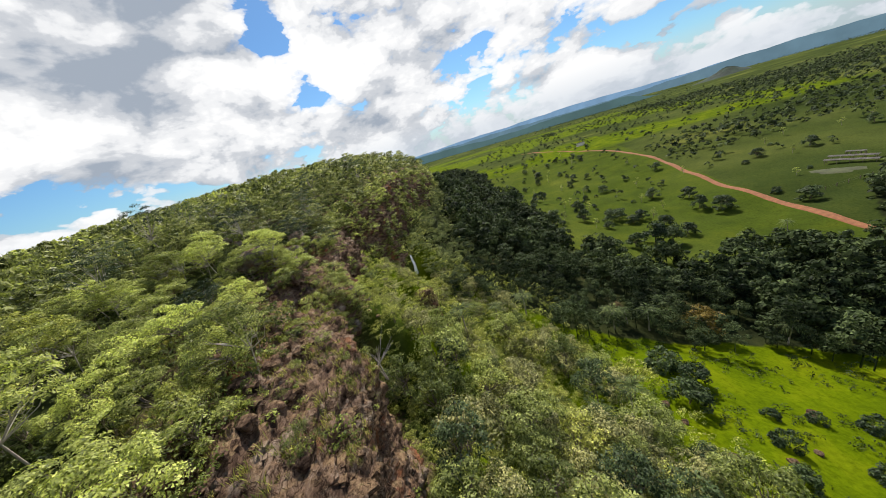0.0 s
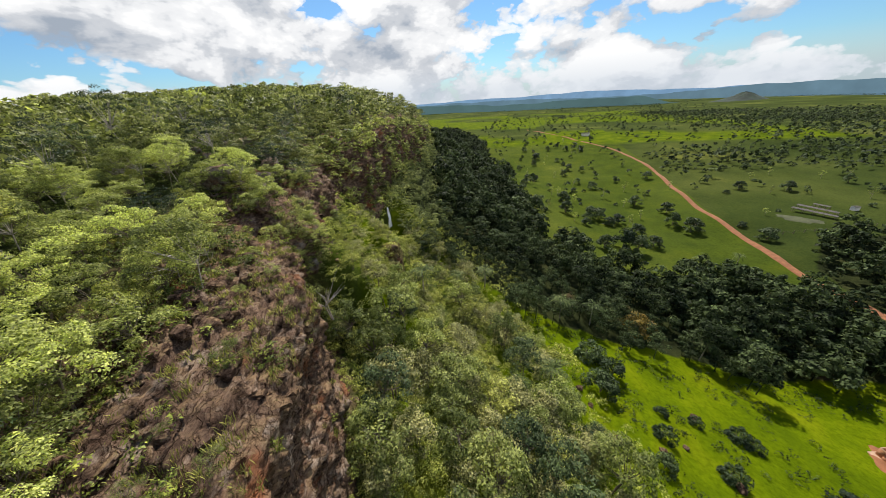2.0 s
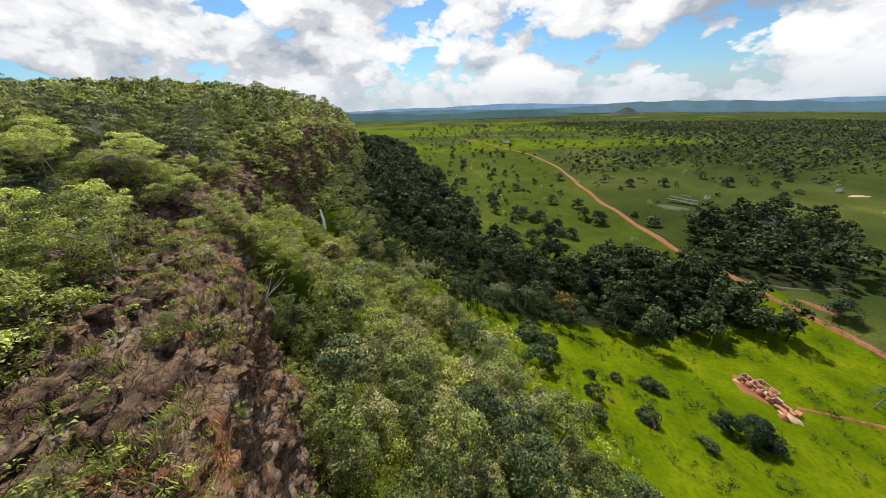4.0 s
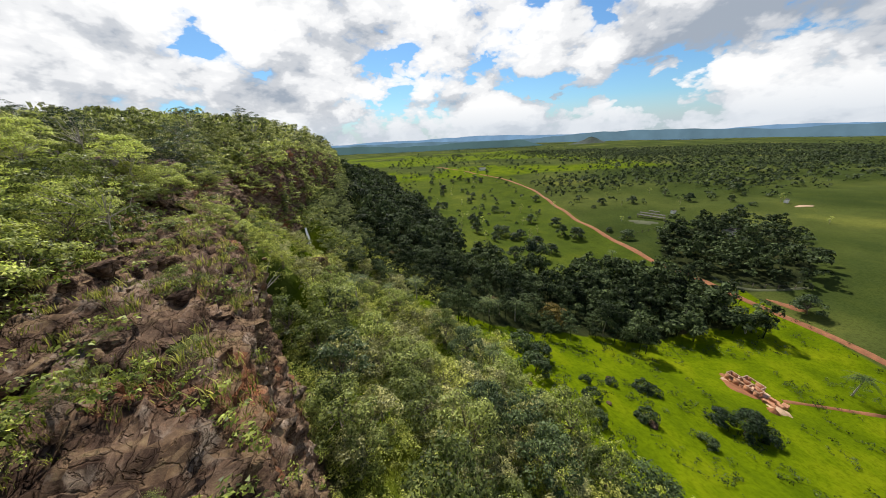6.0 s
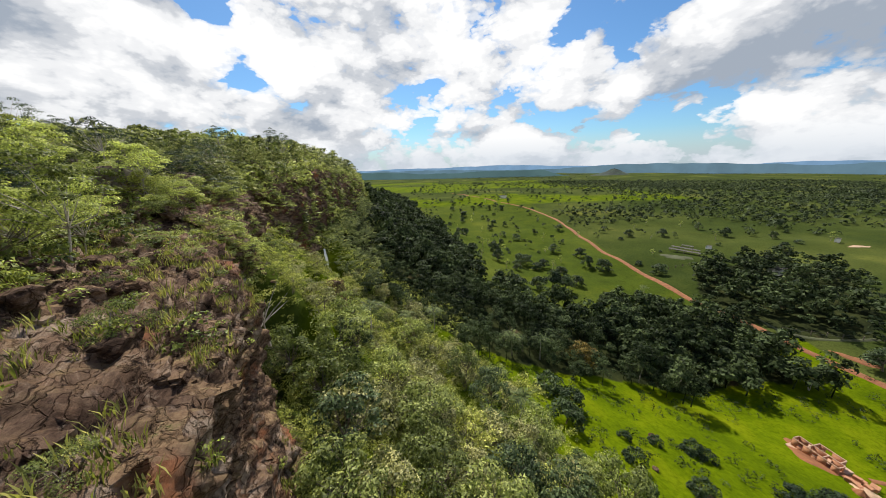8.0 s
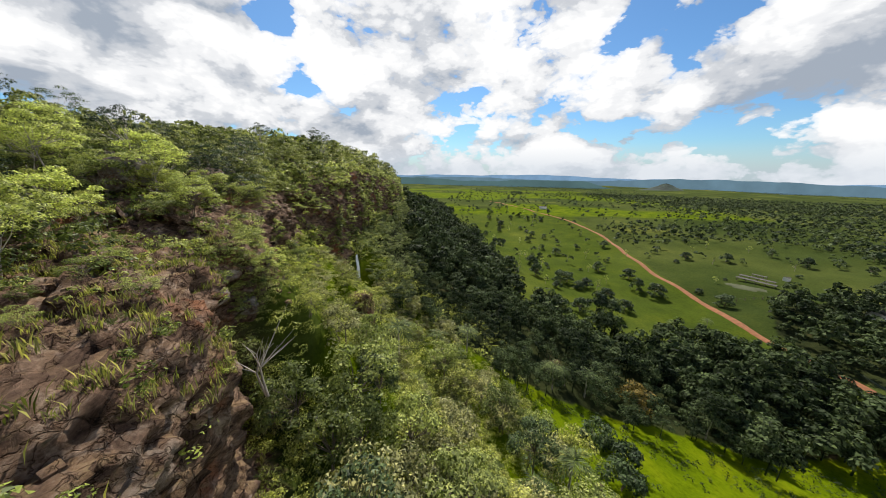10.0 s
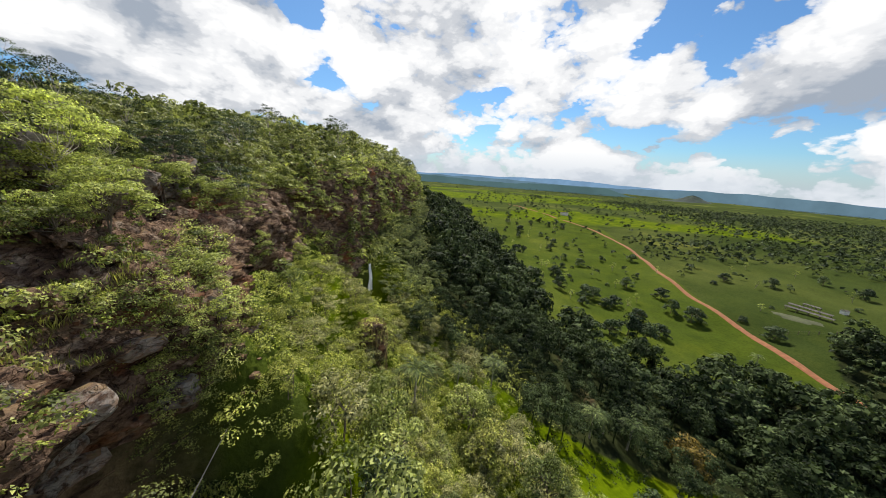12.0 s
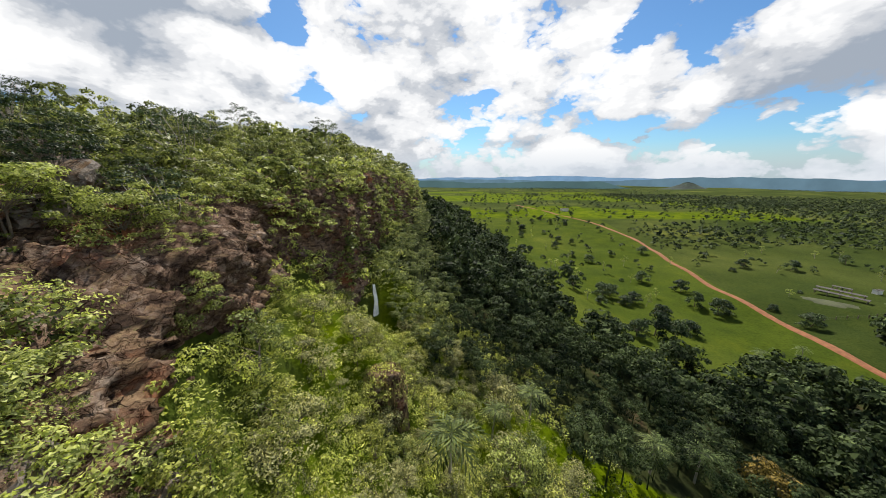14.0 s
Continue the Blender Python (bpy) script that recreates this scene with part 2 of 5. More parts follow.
def ground_material():
    """Meadow, dry field, leaf litter and bare rock, by zones that also hold painted sun and shade."""
    m, N, L = nodes("ground_cover")
    out, bsdf, co = N("ShaderNodeOutputMaterial"), N("ShaderNodeBsdfPrincipled"), N("ShaderNodeTexCoord")
    v = co.outputs["Object"]
    zone = N("ShaderNodeAttribute")
    zone.attribute_name = "zone"
    sep = N("ShaderNodeSeparateColor")
    L(zone.outputs["Color"], sep.inputs[0])
    meadow, litter, bare = sep.outputs
    big = noise_tex(N, L, v, 0.012, 6, 0.6)
    mid = noise_tex(N, L, v, 0.11, 6, 0.6)
    fine = noise_tex(N, L, v, 1.6, 6, 0.7)
    field = ramp_tex(N, L, big, [(0.30, (0.020, 0.029, 0.010)), (0.46, (0.034, 0.046, 0.014)), (0.58, (0.060, 0.070, 0.020)), (0.68, (0.12, 0.125, 0.030))])
    lush_and_lit = ramp_tex(N, L, mid, [(0.30, (0.052, 0.082, 0.002)), (0.52, (0.088, 0.124, 0.002)), (0.70, (0.140, 0.165, 0.004))])
    c = mix_col(N, L, meadow, field, lush_and_lit)
    c = mix_col(N, L, litter, c, ramp_tex(N, L, mid, [(0.35, (0.014, 0.018, 0.008)), (0.6, (0.034, 0.040, 0.014)), (0.72, (0.070, 0.052, 0.028))]))
    c = mix_col(N, L, bare, c, ramp_tex(N, L, fine, [(0.3, (0.07, 0.042, 0.03)), (0.55, (0.15, 0.095, 0.065)), (0.7, (0.22, 0.17, 0.11))]))
    c = mix_col(N, L, 1.0, c, ramp_tex(N, L, fine, [(0.3, (0.62, 0.66, 0.6)), (0.5, (1, 1, 1)), (0.72, (1.25, 1.2, 1.1))]), "MULTIPLY")
    L(c, bsdf.inputs["Base Color"])
    bsdf.inputs["Roughness"].default_value = 0.95
    bsdf.inputs["Specular IOR Level"].default_value = 0.01
    b = N("ShaderNodeBump")
    b.inputs["Strength"].default_value, b.inputs["Distance"].default_value = 0.6, 0.25
    L(fine, b.inputs["Height"])
    L(b.outputs[0], bsdf.inputs["Normal"])
    L(bsdf.outputs[0], out.inputs[0])
    return m


def painted_haze_material(name, col, glow):
    """Hills seen through many kilometres of air: a plain backdrop, the haze painted as its own blue glow."""
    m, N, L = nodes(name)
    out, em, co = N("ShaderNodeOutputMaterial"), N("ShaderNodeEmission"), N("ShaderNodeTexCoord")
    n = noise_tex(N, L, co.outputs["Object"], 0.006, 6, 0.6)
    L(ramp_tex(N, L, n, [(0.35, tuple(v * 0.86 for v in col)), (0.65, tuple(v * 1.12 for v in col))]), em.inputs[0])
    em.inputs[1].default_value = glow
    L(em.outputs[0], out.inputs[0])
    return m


ROCK, GROUND = rock_material(), ground_material()
GREY_ROCK = rock_material("lichen_rock", 0.6)
BARK = plain_material("bark", (0.16, 0.125, 0.095), 0.9, 2.5, 0.35, 0.6)
PALE_BARK = plain_material("pale_bark", (0.36, 0.32, 0.27), 0.9, 3.0, 0.3, 0.5)
LEAF_SCRUB = leaf_material("scrub_leaves", (0.145, 0.163, 0.050), (0.56, 0.58, 0.195), through_light=0.40)
LEAF_FOREST = leaf_material("forest_leaves", (0.018, 0.034, 0.014), (0.095, 0.130, 0.052), shine=0.15)
LEAF_LIME = leaf_material("lime_leaves", (0.230, 0.240, 0.054), (0.47, 0.465, 0.135), through_light=0.34)
LEAF_GREY = leaf_material("greyish_leaves", (0.18, 0.178, 0.075), (0.41, 0.39, 0.17), through_light=0.22)
STUFF_GREY = leaf_material("cliff_foot_leaves", (0.060, 0.080, 0.028), (0.33, 0.36, 0.13), "tint", through_light=0.28)
LEAF_MID = leaf_material("slope_tree_leaves", (0.085, 0.108, 0.032), (0.37, 0.40, 0.13), through_light=0.34)
LEAF_PALM = leaf_material("palm_leaves", (0.050, 0.075, 0.024), (0.13, 0.16, 0.055), "object", 0.5, 0.08)
# dark green of its own, with cloud shade over the forest put into the colour
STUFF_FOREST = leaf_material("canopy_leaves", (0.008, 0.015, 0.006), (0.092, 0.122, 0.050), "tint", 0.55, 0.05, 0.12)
STUFF_SCRUB = leaf_material("thicket_leaves", (0.100, 0.118, 0.036), (0.52, 0.53, 0.18), "tint", through_light=0.40)
STUFF_INLAND = leaf_material("inland_leaves", (0.075, 0.090, 0.028), (0.38, 0.39, 0.14), "tint", through_light=0.3)
STUFF_LIME = leaf_material("slope_leaves", (0.168, 0.186, 0.040), (0.60, 0.61, 0.165), "tint", through_light=0.40)
# understory tone holds the shade between the shrubs, painted into its darker green
STUFF_UNDER = leaf_material("shaded_understory_leaves", (0.030, 0.045, 0.012), (0.240, 0.270, 0.075), "tint", through_light=0.3)
STUFF_FAR = leaf_material("far_leaves", (0.018, 0.030, 0.015), (0.100, 0.125, 0.058), "tint", 0.6, 0.08)
DIRT = plain_material("red_dirt", (0.22, 0.085, 0.033), 0.95, 0.8, 0.25, 0.5)


# ---- mesh helpers ----
def mesh(name, verts, faces, mat=None, smooth=False):
    me = bpy.data.meshes.new(name)
    verts = np.asarray(verts, np.float32)
    if isinstance(faces, np.ndarray):
        k = faces.shape[1]
        me.vertices.add(len(verts))
        me.vertices.foreach_set("co", verts.ravel())
        me.loops.add(faces.size)
        me.loops.foreach_set("vertex_index", faces.ravel().astype(np.int32))
        me.polygons.add(len(faces))
        me.polygons.foreach_set("loop_start", np.arange(0, faces.size, k, dtype=np.int32))
        me.polygons.foreach_set("loop_total", np.full(len(faces), k, np.int32))
        me.update(calc_edges=True)
    else:
        me.from_pydata(verts.tolist(), [], faces)
        me.update()
    if mat:
        me.materials.append(mat)
    if smooth:
        me.polygons.foreach_set("use_smooth", np.ones(len(me.polygons), bool))
    return me


def part(name, me, parent, label=""):
    ob = new(name, me)
    ob.parent = parent
    return tagged(ob, label) if label else ob


def tube(path, radii, sides=6):
    """A tapered tube along a line of points: vertices and four-cornered faces."""
    path = np.asarray(path, float)
    vs, fs = [], []
    for i, p in enumerate(path):
        d = path[min(i + 1, len(path) - 1)] - path[max(i - 1, 0)]
        d = d / (np.linalg.norm(d) + 1e-9)
        a = np.cross(d, (0.3, 1.0, 0.2) if abs(d[2]) > 0.7 else (0, 0, 1.0))
        a /= np.linalg.norm(a) + 1e-9
        b = np.cross(d, a)
        for k in range(sides):
            w = 2 * math.pi * k / sides
            vs.append(p + radii[i] * (math.cos(w) * a + math.sin(w) * b))
        if i:
            for k in range(sides):
                o, q = (i - 1) * sides, (k + 1) % sides
                fs.append((o + k, o + q, o + sides + q, o + sides + k))
    return np.array(vs), np.array(fs)


def joined(pieces):
    vs, fs, n = [], [], 0
    for v, f in pieces:
        vs.append(v)
        fs.append(f + n)
        n += len(v)
    return np.concatenate(vs), np.concatenate(fs)


def leaves(centres, size, rng, up=0.3, slim=0.5, away=None, loose=0.5):
    """One small three-cornered leaf at each centre, turned mostly away from the heart of its clump."""
    n = len(centres)
    nor = rng.normal(size=(n, 3)) * loose
    if away is not None:
        nor += away
    nor[:, 2] += up
    nor /= np.linalg.norm(nor, axis=1)[:, None] + 1e-9
    a = np.cross(nor, rng.normal(size=(n, 3)))
    a /= np.linalg.norm(a, axis=1)[:, None] + 1e-9
    b = np.cross(nor, a)
    s = (size * rng.uniform(0.6, 1.4, n))[:, None]
    v = np.stack([centres - a * s * 0.5 - b * s * slim * 0.5, centres - a * s * 0.4 + b * s * slim * 0.5, centres + a * s * 0.6], 1)
    return v.reshape(-1, 3), np.arange(3 * n).reshape(n, 3)


# ---- the lie of the land ----
RIM = np.array([(60, -5000), (60, -300), (20, -60), (6, -15), (1.4, -6), (-1.7, -0.9), (-4.1, 3.0), (-6.1, 7.0), (-9.0, 11.8), (-12.6, 15.6),
                (-16.0, 17.6), (-15.0, 21.5), (-19.5, 27), (-23, 33), (-27, 41), (-27, 52), (-31, 72), (-35, 104), (-41, 136), (-46, 152),
                (-70, 170), (-220, 215), (-900, 300), (-5000, 700)], float)


def rim_distance(x, y):
    """Metres from the cliff's rim: plus on the valley's side, minus on the plateau."""
    x, y = np.asarray(x, float), np.asarray(y, float)
    best, side = np.full(x.shape, 1e9), np.ones(x.shape)
    for (ax, ay), (bx, by) in zip(RIM[:-1], RIM[1:]):
        ex, ey = bx - ax, by - ay
        t = np.clip(((x - ax) * ex + (y - ay) * ey) / (ex * ex + ey * ey), 0, 1)
        dx, dy = x - ax - t * ex, y - ay - t * ey
        d = np.hypot(dx, dy)
        near = d < best - 1e-6
        side = np.where(near, np.sign(dx * ey - dy * ex + 1e-9), side)
        best = np.where(near, d, best)
    return best * side


def waves(x, y, size, seed=0):
    """Smooth rolling noise between about -1 and 1, from a few crossed waves."""
    r = np.random.RandomState(seed)
    out = 0.0
    for k in range(6):
        a, p, w = r.uniform(0, 6.28), r.uniform(0, 6.28), size * r.uniform(0.6, 1.7)
        out = out + np.sin((x * math.cos(a) + y * math.sin(a)) * 6.28 / w + p)
    return out / 3.0


def plateau_height(x, y, d):
    back = np.maximum(-d, 0)
    z = 44.3 + (4.2 + 0.7 * np.clip((y - 15) / 8, 0, 1)) * (1 - np.exp(-back / (20 - 6 * np.clip((y - 15) / 8, 0, 1)))) + 0.055 * np.clip(y - 18, 0, 135) + 0.25 * waves(x, y, 9, 3) * np.clip(back / 4, 0, 1)
    z = z + 0.035 * np.clip(back - 32, 0, 90)
    # the broken spur lies a little lower
    z = z - 1.7 * np.exp(-back / 5) * np.clip((y - 15) / 3, 0, 1) * np.clip((29 - y) / 4, 0, 1)
    # the far headland rounds off towards its rim
    z = z - 11 * np.exp(-back / 15) * np.clip((y - 70) / 75, 0, 1)
    return z + 0.6 * waves(x, y, 60, 4) * np.clip(back / 30, 0, 1)


FALL = 0.036


def valley_height(x, y, d):
    z = np.interp(d, (0, 5, 15, 25, 35, 50, 75, 100, 140, 220, 400), (34, 30, 21.5, 15.5, 10.5, 4.5, -2, -3, 0, 2.5, 3))
    # a grassy shelf under the broken wall
    z = z + 7.0 * np.exp(-(d / 6.0) ** 2) * np.clip((y - 17.5) / 5, 0, 1) * np.clip((47 - y) / 5, 0, 1)
    # the hollow under the waterfall and the bank behind the vine-hung rock
    z = z - 4.5 * np.exp(-((x + 23.0) ** 2 + (y - 52.2) ** 2) / 10.0)
    z = z + 3.4 * np.exp(-((x + 17.6) ** 2 + (y - 39.8) ** 2) / 11.0)
    # beyond the near pastures the land falls gently away
    z = z - FALL * np.clip(np.hypot(x, y) - 420, 0, None)
    return z + 0.5 * waves(x, y, 35, 5) * np.clip(d / 30, 0, 1) + 0.35 * waves(x, y, 8, 6) * np.clip(1 - (d - 30) / 40, 0, 1)


def ground_height(x, y):
    d = rim_distance(x, y)
    w = np.clip((d + 1.6) / 1.2, 0, 1)
    return plateau_height(x, y, d) * (1 - w) + valley_height(x, y, np.maximum(d, 0)) * w - 0.5 * ((d > -6) & (d < -1.6))


def inside(x, y, poly):
    x, y = np.asarray(x), np.asarray(y)
    hit = np.zeros(x.shape, bool)
    for (ax, ay), (bx, by) in zip(poly, poly[1:] + poly[:1]):
        cross = (ay > y) != (by > y)
        hit ^= cross & (x < (bx - ax) * (y - ay) / (by - ay + 1e-12) + ax)
    return hit


FOREST = [(-40, 74), (-24, 65), (-16, 57), (-9, 54), (-2, 53), (5, 52), (12, 52), (20, 53), (30, 55), (40, 56), (50, 55), (60, 58), (70, 60), (76, 59), (83, 66), (83, 78), (79, 90), (69, 95), (56, 93), (49, 92), (39, 87),
          (28, 91), (17, 91), (12, 99), (6, 105), (0, 134), (-10, 167), (-18, 215), (-40, 330), (-100, 450), (-140, 450), (-50, 150), (-36, 90)]
FAR_CLUMP = [(88, 84), (94, 74), (113, 74), (135, 89), (150, 111), (143, 134), (113, 126), (99, 118), (90, 104)]
ROAD = [(99, 20), (97, 40), (96, 52), (94, 63), (88.5, 75), (84, 100), (83, 126), (81, 153), (81, 191), (83, 225), (81, 253), (76, 290), (60, 325), (30, 392), (0, 450)]


def grid_axis(fine, step, far, grow):
    a, b = fine
    mid = list(np.arange(a, b + step / 2, step))
    lo, hi, s = [a], [b], step
    while lo[-1] > far[0]:
        s *= grow
        lo.append(lo[-1] - s)
    s = step
    while hi[-1] < far[1]:
        s *= grow
        hi.append(hi[-1] + s)
    return np.array(sorted(lo[1:]) + mid + hi[1:])


def build_ground():
    gx, gy = grid_axis((-50, 95), 0.8, (-4700, 4700), 1.10), grid_axis((-14, 125), 0.8, (-1500, 4800), 1.08)
    X, Y = np.meshgrid(gx, gy)
    Z = ground_height(X, Y)
    d = rim_distance(X, Y)
    far = np.hypot(X, Y)
    Z = Z + np.where(d > 60, 7 * np.clip((far - 500) / 1500, 0, 1) * waves(X, Y, 900, 9), 0)
    # a swell of wooded land towards the east
    Z += 13 * np.exp(-(((X - 900) / 380) ** 2 + ((Y - 1250) / 400) ** 2))
    n, m = len(gx), len(gy)
    idx = np.arange(n * m).reshape(m, n)
    faces = np.stack([idx[:-1, :-1], idx[:-1, 1:], idx[1:, 1:], idx[1:, :-1]], -1).reshape(-1, 4)
    me = mesh("ground", np.stack([X, Y, Z], -1).reshape(-1, 3), faces, GROUND, True)
    litter = (inside(X, Y, FOREST) | inside(X, Y, FAR_CLUMP)).astype(float)
    litter = np.maximum(litter, (d < -5) * 0.75)
    # dark litter on the slope also paints the shade in gaps between bushes
    talus = np.clip(1 - (d - 14) / 14, 0, 1) * (d > 0)
    litter = np.maximum(litter, 0.45 * talus * np.clip(0.6 + 0.9 * waves(X, Y, 14, 21), 0, 1))
    # duller pasture grass beyond the meadow, with cloud shade put into its colour
    lush_and_lit = np.where((d > 3) & (X < 94) & (Y < 75), 1.0, np.where((d > 0) & (X < 83) & (Y < 330), 0.36, 0.12))
    # the bright far strip is sunlight painted as lush grass
    lush_and_lit = np.where((d > 60) & (Y > 330) & (Y < 1000) & (X < 260) & (waves(X, Y, 240, 71) > -0.3), 0.85, lush_and_lit)
    bare = np.clip((d + 9) / 3, 0, 1) * (d < 1) * np.clip((21 - Y) / 4, 0, 1)
    col = np.stack([lush_and_lit, litter, bare, np.ones_like(d)], -1).reshape(-1, 4)
    at = me.color_attributes.new("zone", "FLOAT_COLOR", "POINT")
    at.data.foreach_set("color", col.astype(np.float32).ravel())
    tagged(new("ground", me), "green pasture, forest floor and plateau reaching to the horizon", "ground", kind="structure")


def build_backdrop():
    """Ridges on the skyline, their blue haze painted in as a glow."""
    rng = np.random.RandomState(5)
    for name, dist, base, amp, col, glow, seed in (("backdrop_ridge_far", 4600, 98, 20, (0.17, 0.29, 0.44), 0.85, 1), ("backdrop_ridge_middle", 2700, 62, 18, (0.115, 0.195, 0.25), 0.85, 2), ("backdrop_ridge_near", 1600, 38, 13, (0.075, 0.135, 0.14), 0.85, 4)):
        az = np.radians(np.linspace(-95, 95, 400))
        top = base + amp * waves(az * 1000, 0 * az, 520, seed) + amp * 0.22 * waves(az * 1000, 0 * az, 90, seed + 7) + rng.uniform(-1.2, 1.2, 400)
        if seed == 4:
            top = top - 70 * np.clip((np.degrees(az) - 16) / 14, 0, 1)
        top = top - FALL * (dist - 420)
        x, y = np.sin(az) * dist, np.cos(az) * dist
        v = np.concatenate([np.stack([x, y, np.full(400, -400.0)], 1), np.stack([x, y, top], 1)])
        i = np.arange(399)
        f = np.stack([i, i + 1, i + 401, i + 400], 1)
        tagged(new(name, mesh(name, v, f, painted_haze_material(name, col, glow))), "wooded ridge on the skyline with its haze painted as blue glow", "hills", kind="structure")


def strip(line, width, lift, jitter, rng):
    """A ribbon laid over the ground along a line."""
    pts = []
    for (ax, ay), (bx, by) in zip(line[:-1], line[1:]):
        n = max(2, int(math.hypot(bx - ax, by - ay) / 1.5))
        pts += [(ax + (bx - ax) * k / n, ay + (by - ay) * k / n) for k in range(n)]
    p = np.array(pts + [line[-1]], float)
    for _ in range(12):
        p[1:-1] = (p[:-2] + 2 * p[1:-1] + p[2:]) / 4
    t = np.gradient(p, axis=0)
    t /= np.linalg.norm(t, axis=1)[:, None]
    nrm = np.stack([t[:, 1], -t[:, 0]], 1)
    k = np.linspace(-0.5, 0.5, 7)
    w = width * (1 + jitter * np.repeat(rng.uniform(-1, 1, (len(p) + 3) // 2), 2)[:len(p)])
    xy = p[:, None] + nrm[:, None] * (k[None, :, None] * w[:, None, None])
    z = ground_height(xy[..., 0], xy[..., 1]) + lift + 0.05 * np.cos(k * 12.6)[None]
    z[:, 0] -= lift * 2
    z[:, -1] -= lift * 2
    v = np.concatenate([xy, z[..., None]], -1).reshape(-1, 3)
    i = np.arange(len(p) * 7).reshape(-1, 7)
    return v, np.stack([i[:-1, :-1], i[:-1, 1:], i[1:, 1:], i[1:, :-1]], -1).reshape(-1, 4)


def build_knoll():
    """A small wooded hill far out on the plain."""
    vs, fs, rings, n = [], [], 14, 44
    for i in range(rings + 1):
        r = 130 * i / rings
        for k in range(n):
            a = 6.283 * k / n
            w = 1 + 0.12 * math.sin(2 * a + 1) + 0.07 * math.sin(5 * a)
            h = (13 * math.exp(-(r / 30) ** 2) + 13 * math.exp(-(r / 75) ** 2)) * (1 + 0.07 * math.sin(9 * a + r * 0.2) + 0.06 * math.sin(17 * a + r))
            x, y = 640 + r * w * math.cos(a), 1240 + r * w * math.sin(a)
            vs.append((x, y, 8 - FALL * 975 + h - 14 * (i / rings) ** 3))
    for i in range(rings):
        for k in range(n):
            q = (k + 1) % n
            fs.append((i * n + k, (i + 1) * n + k, (i + 1) * n + q, i * n + q))
    me = mesh("knoll", vs, fs, plain_material("wooded_hill", (0.016, 0.030, 0.018), 0.95, 0.05, 0.5, 0.6), True)
    tagged(new("knoll", me), "lone wooded knoll on the far plain", "hill", kind="structure")


build_ground()
build_knoll()
build_backdrop()
_r = np.random.RandomState(3)
v, f = strip(ROAD, 2.7, 0.16, 0.12, _r)
tagged(new("road", mesh("road", v, f, DIRT, True)), "red-orange dirt road through the pasture", "road", kind="structure")
v, f = strip([(64, 37), (70, 35.5), (78, 33.5), (90, 31)], 0.9, 0.12, 0.25, _r)
tagged(new("track", mesh("track", v, f, DIRT, True)), "narrow dirt track leading to the building site", "road", kind="structure")


# ---- the cliff ----
from mathutils.bvhtree import BVHTree
CLIFF, FACE = None, None


def on_rock(places, sink=0.0):
    """Drop places onto the broken surface of the ledge where there is rock below them."""
    for row in places:
        hit = CLIFF.ray_cast(Vector((row[0], row[1], 70.0)), Vector((0, 0, -1)))[0]
        if hit:
            row[2] = max(row[2], hit.z - sink) if hit.z < row[2] + 3 else hit.z - sink
    return places


def facets(q, size):
    """Broken rock: every cell is a tilted flat face of its own, with a crack round it."""
    p = Vector((q.x / size, q.y / size, q.z * 1.35 / size + 0.25 * q.x / size))
    p = p + noise.noise_vector(p * 1.9) * 0.22
    dist, pts = noise.voronoi(p)
    c = pts[0]
    g = noise.cell_vector(c * 7.31 + Vector((0.5, 0.5, 0.5)))
    flat = 1.1 * (g.x - 0.5) + 1.3 * ((g - Vector((0.5, 0.5, 0.5))).dot(p - c))
    return size * (flat - 0.25 * max(0.0, 1 - (dist[1] - dist[0]) / 0.14))


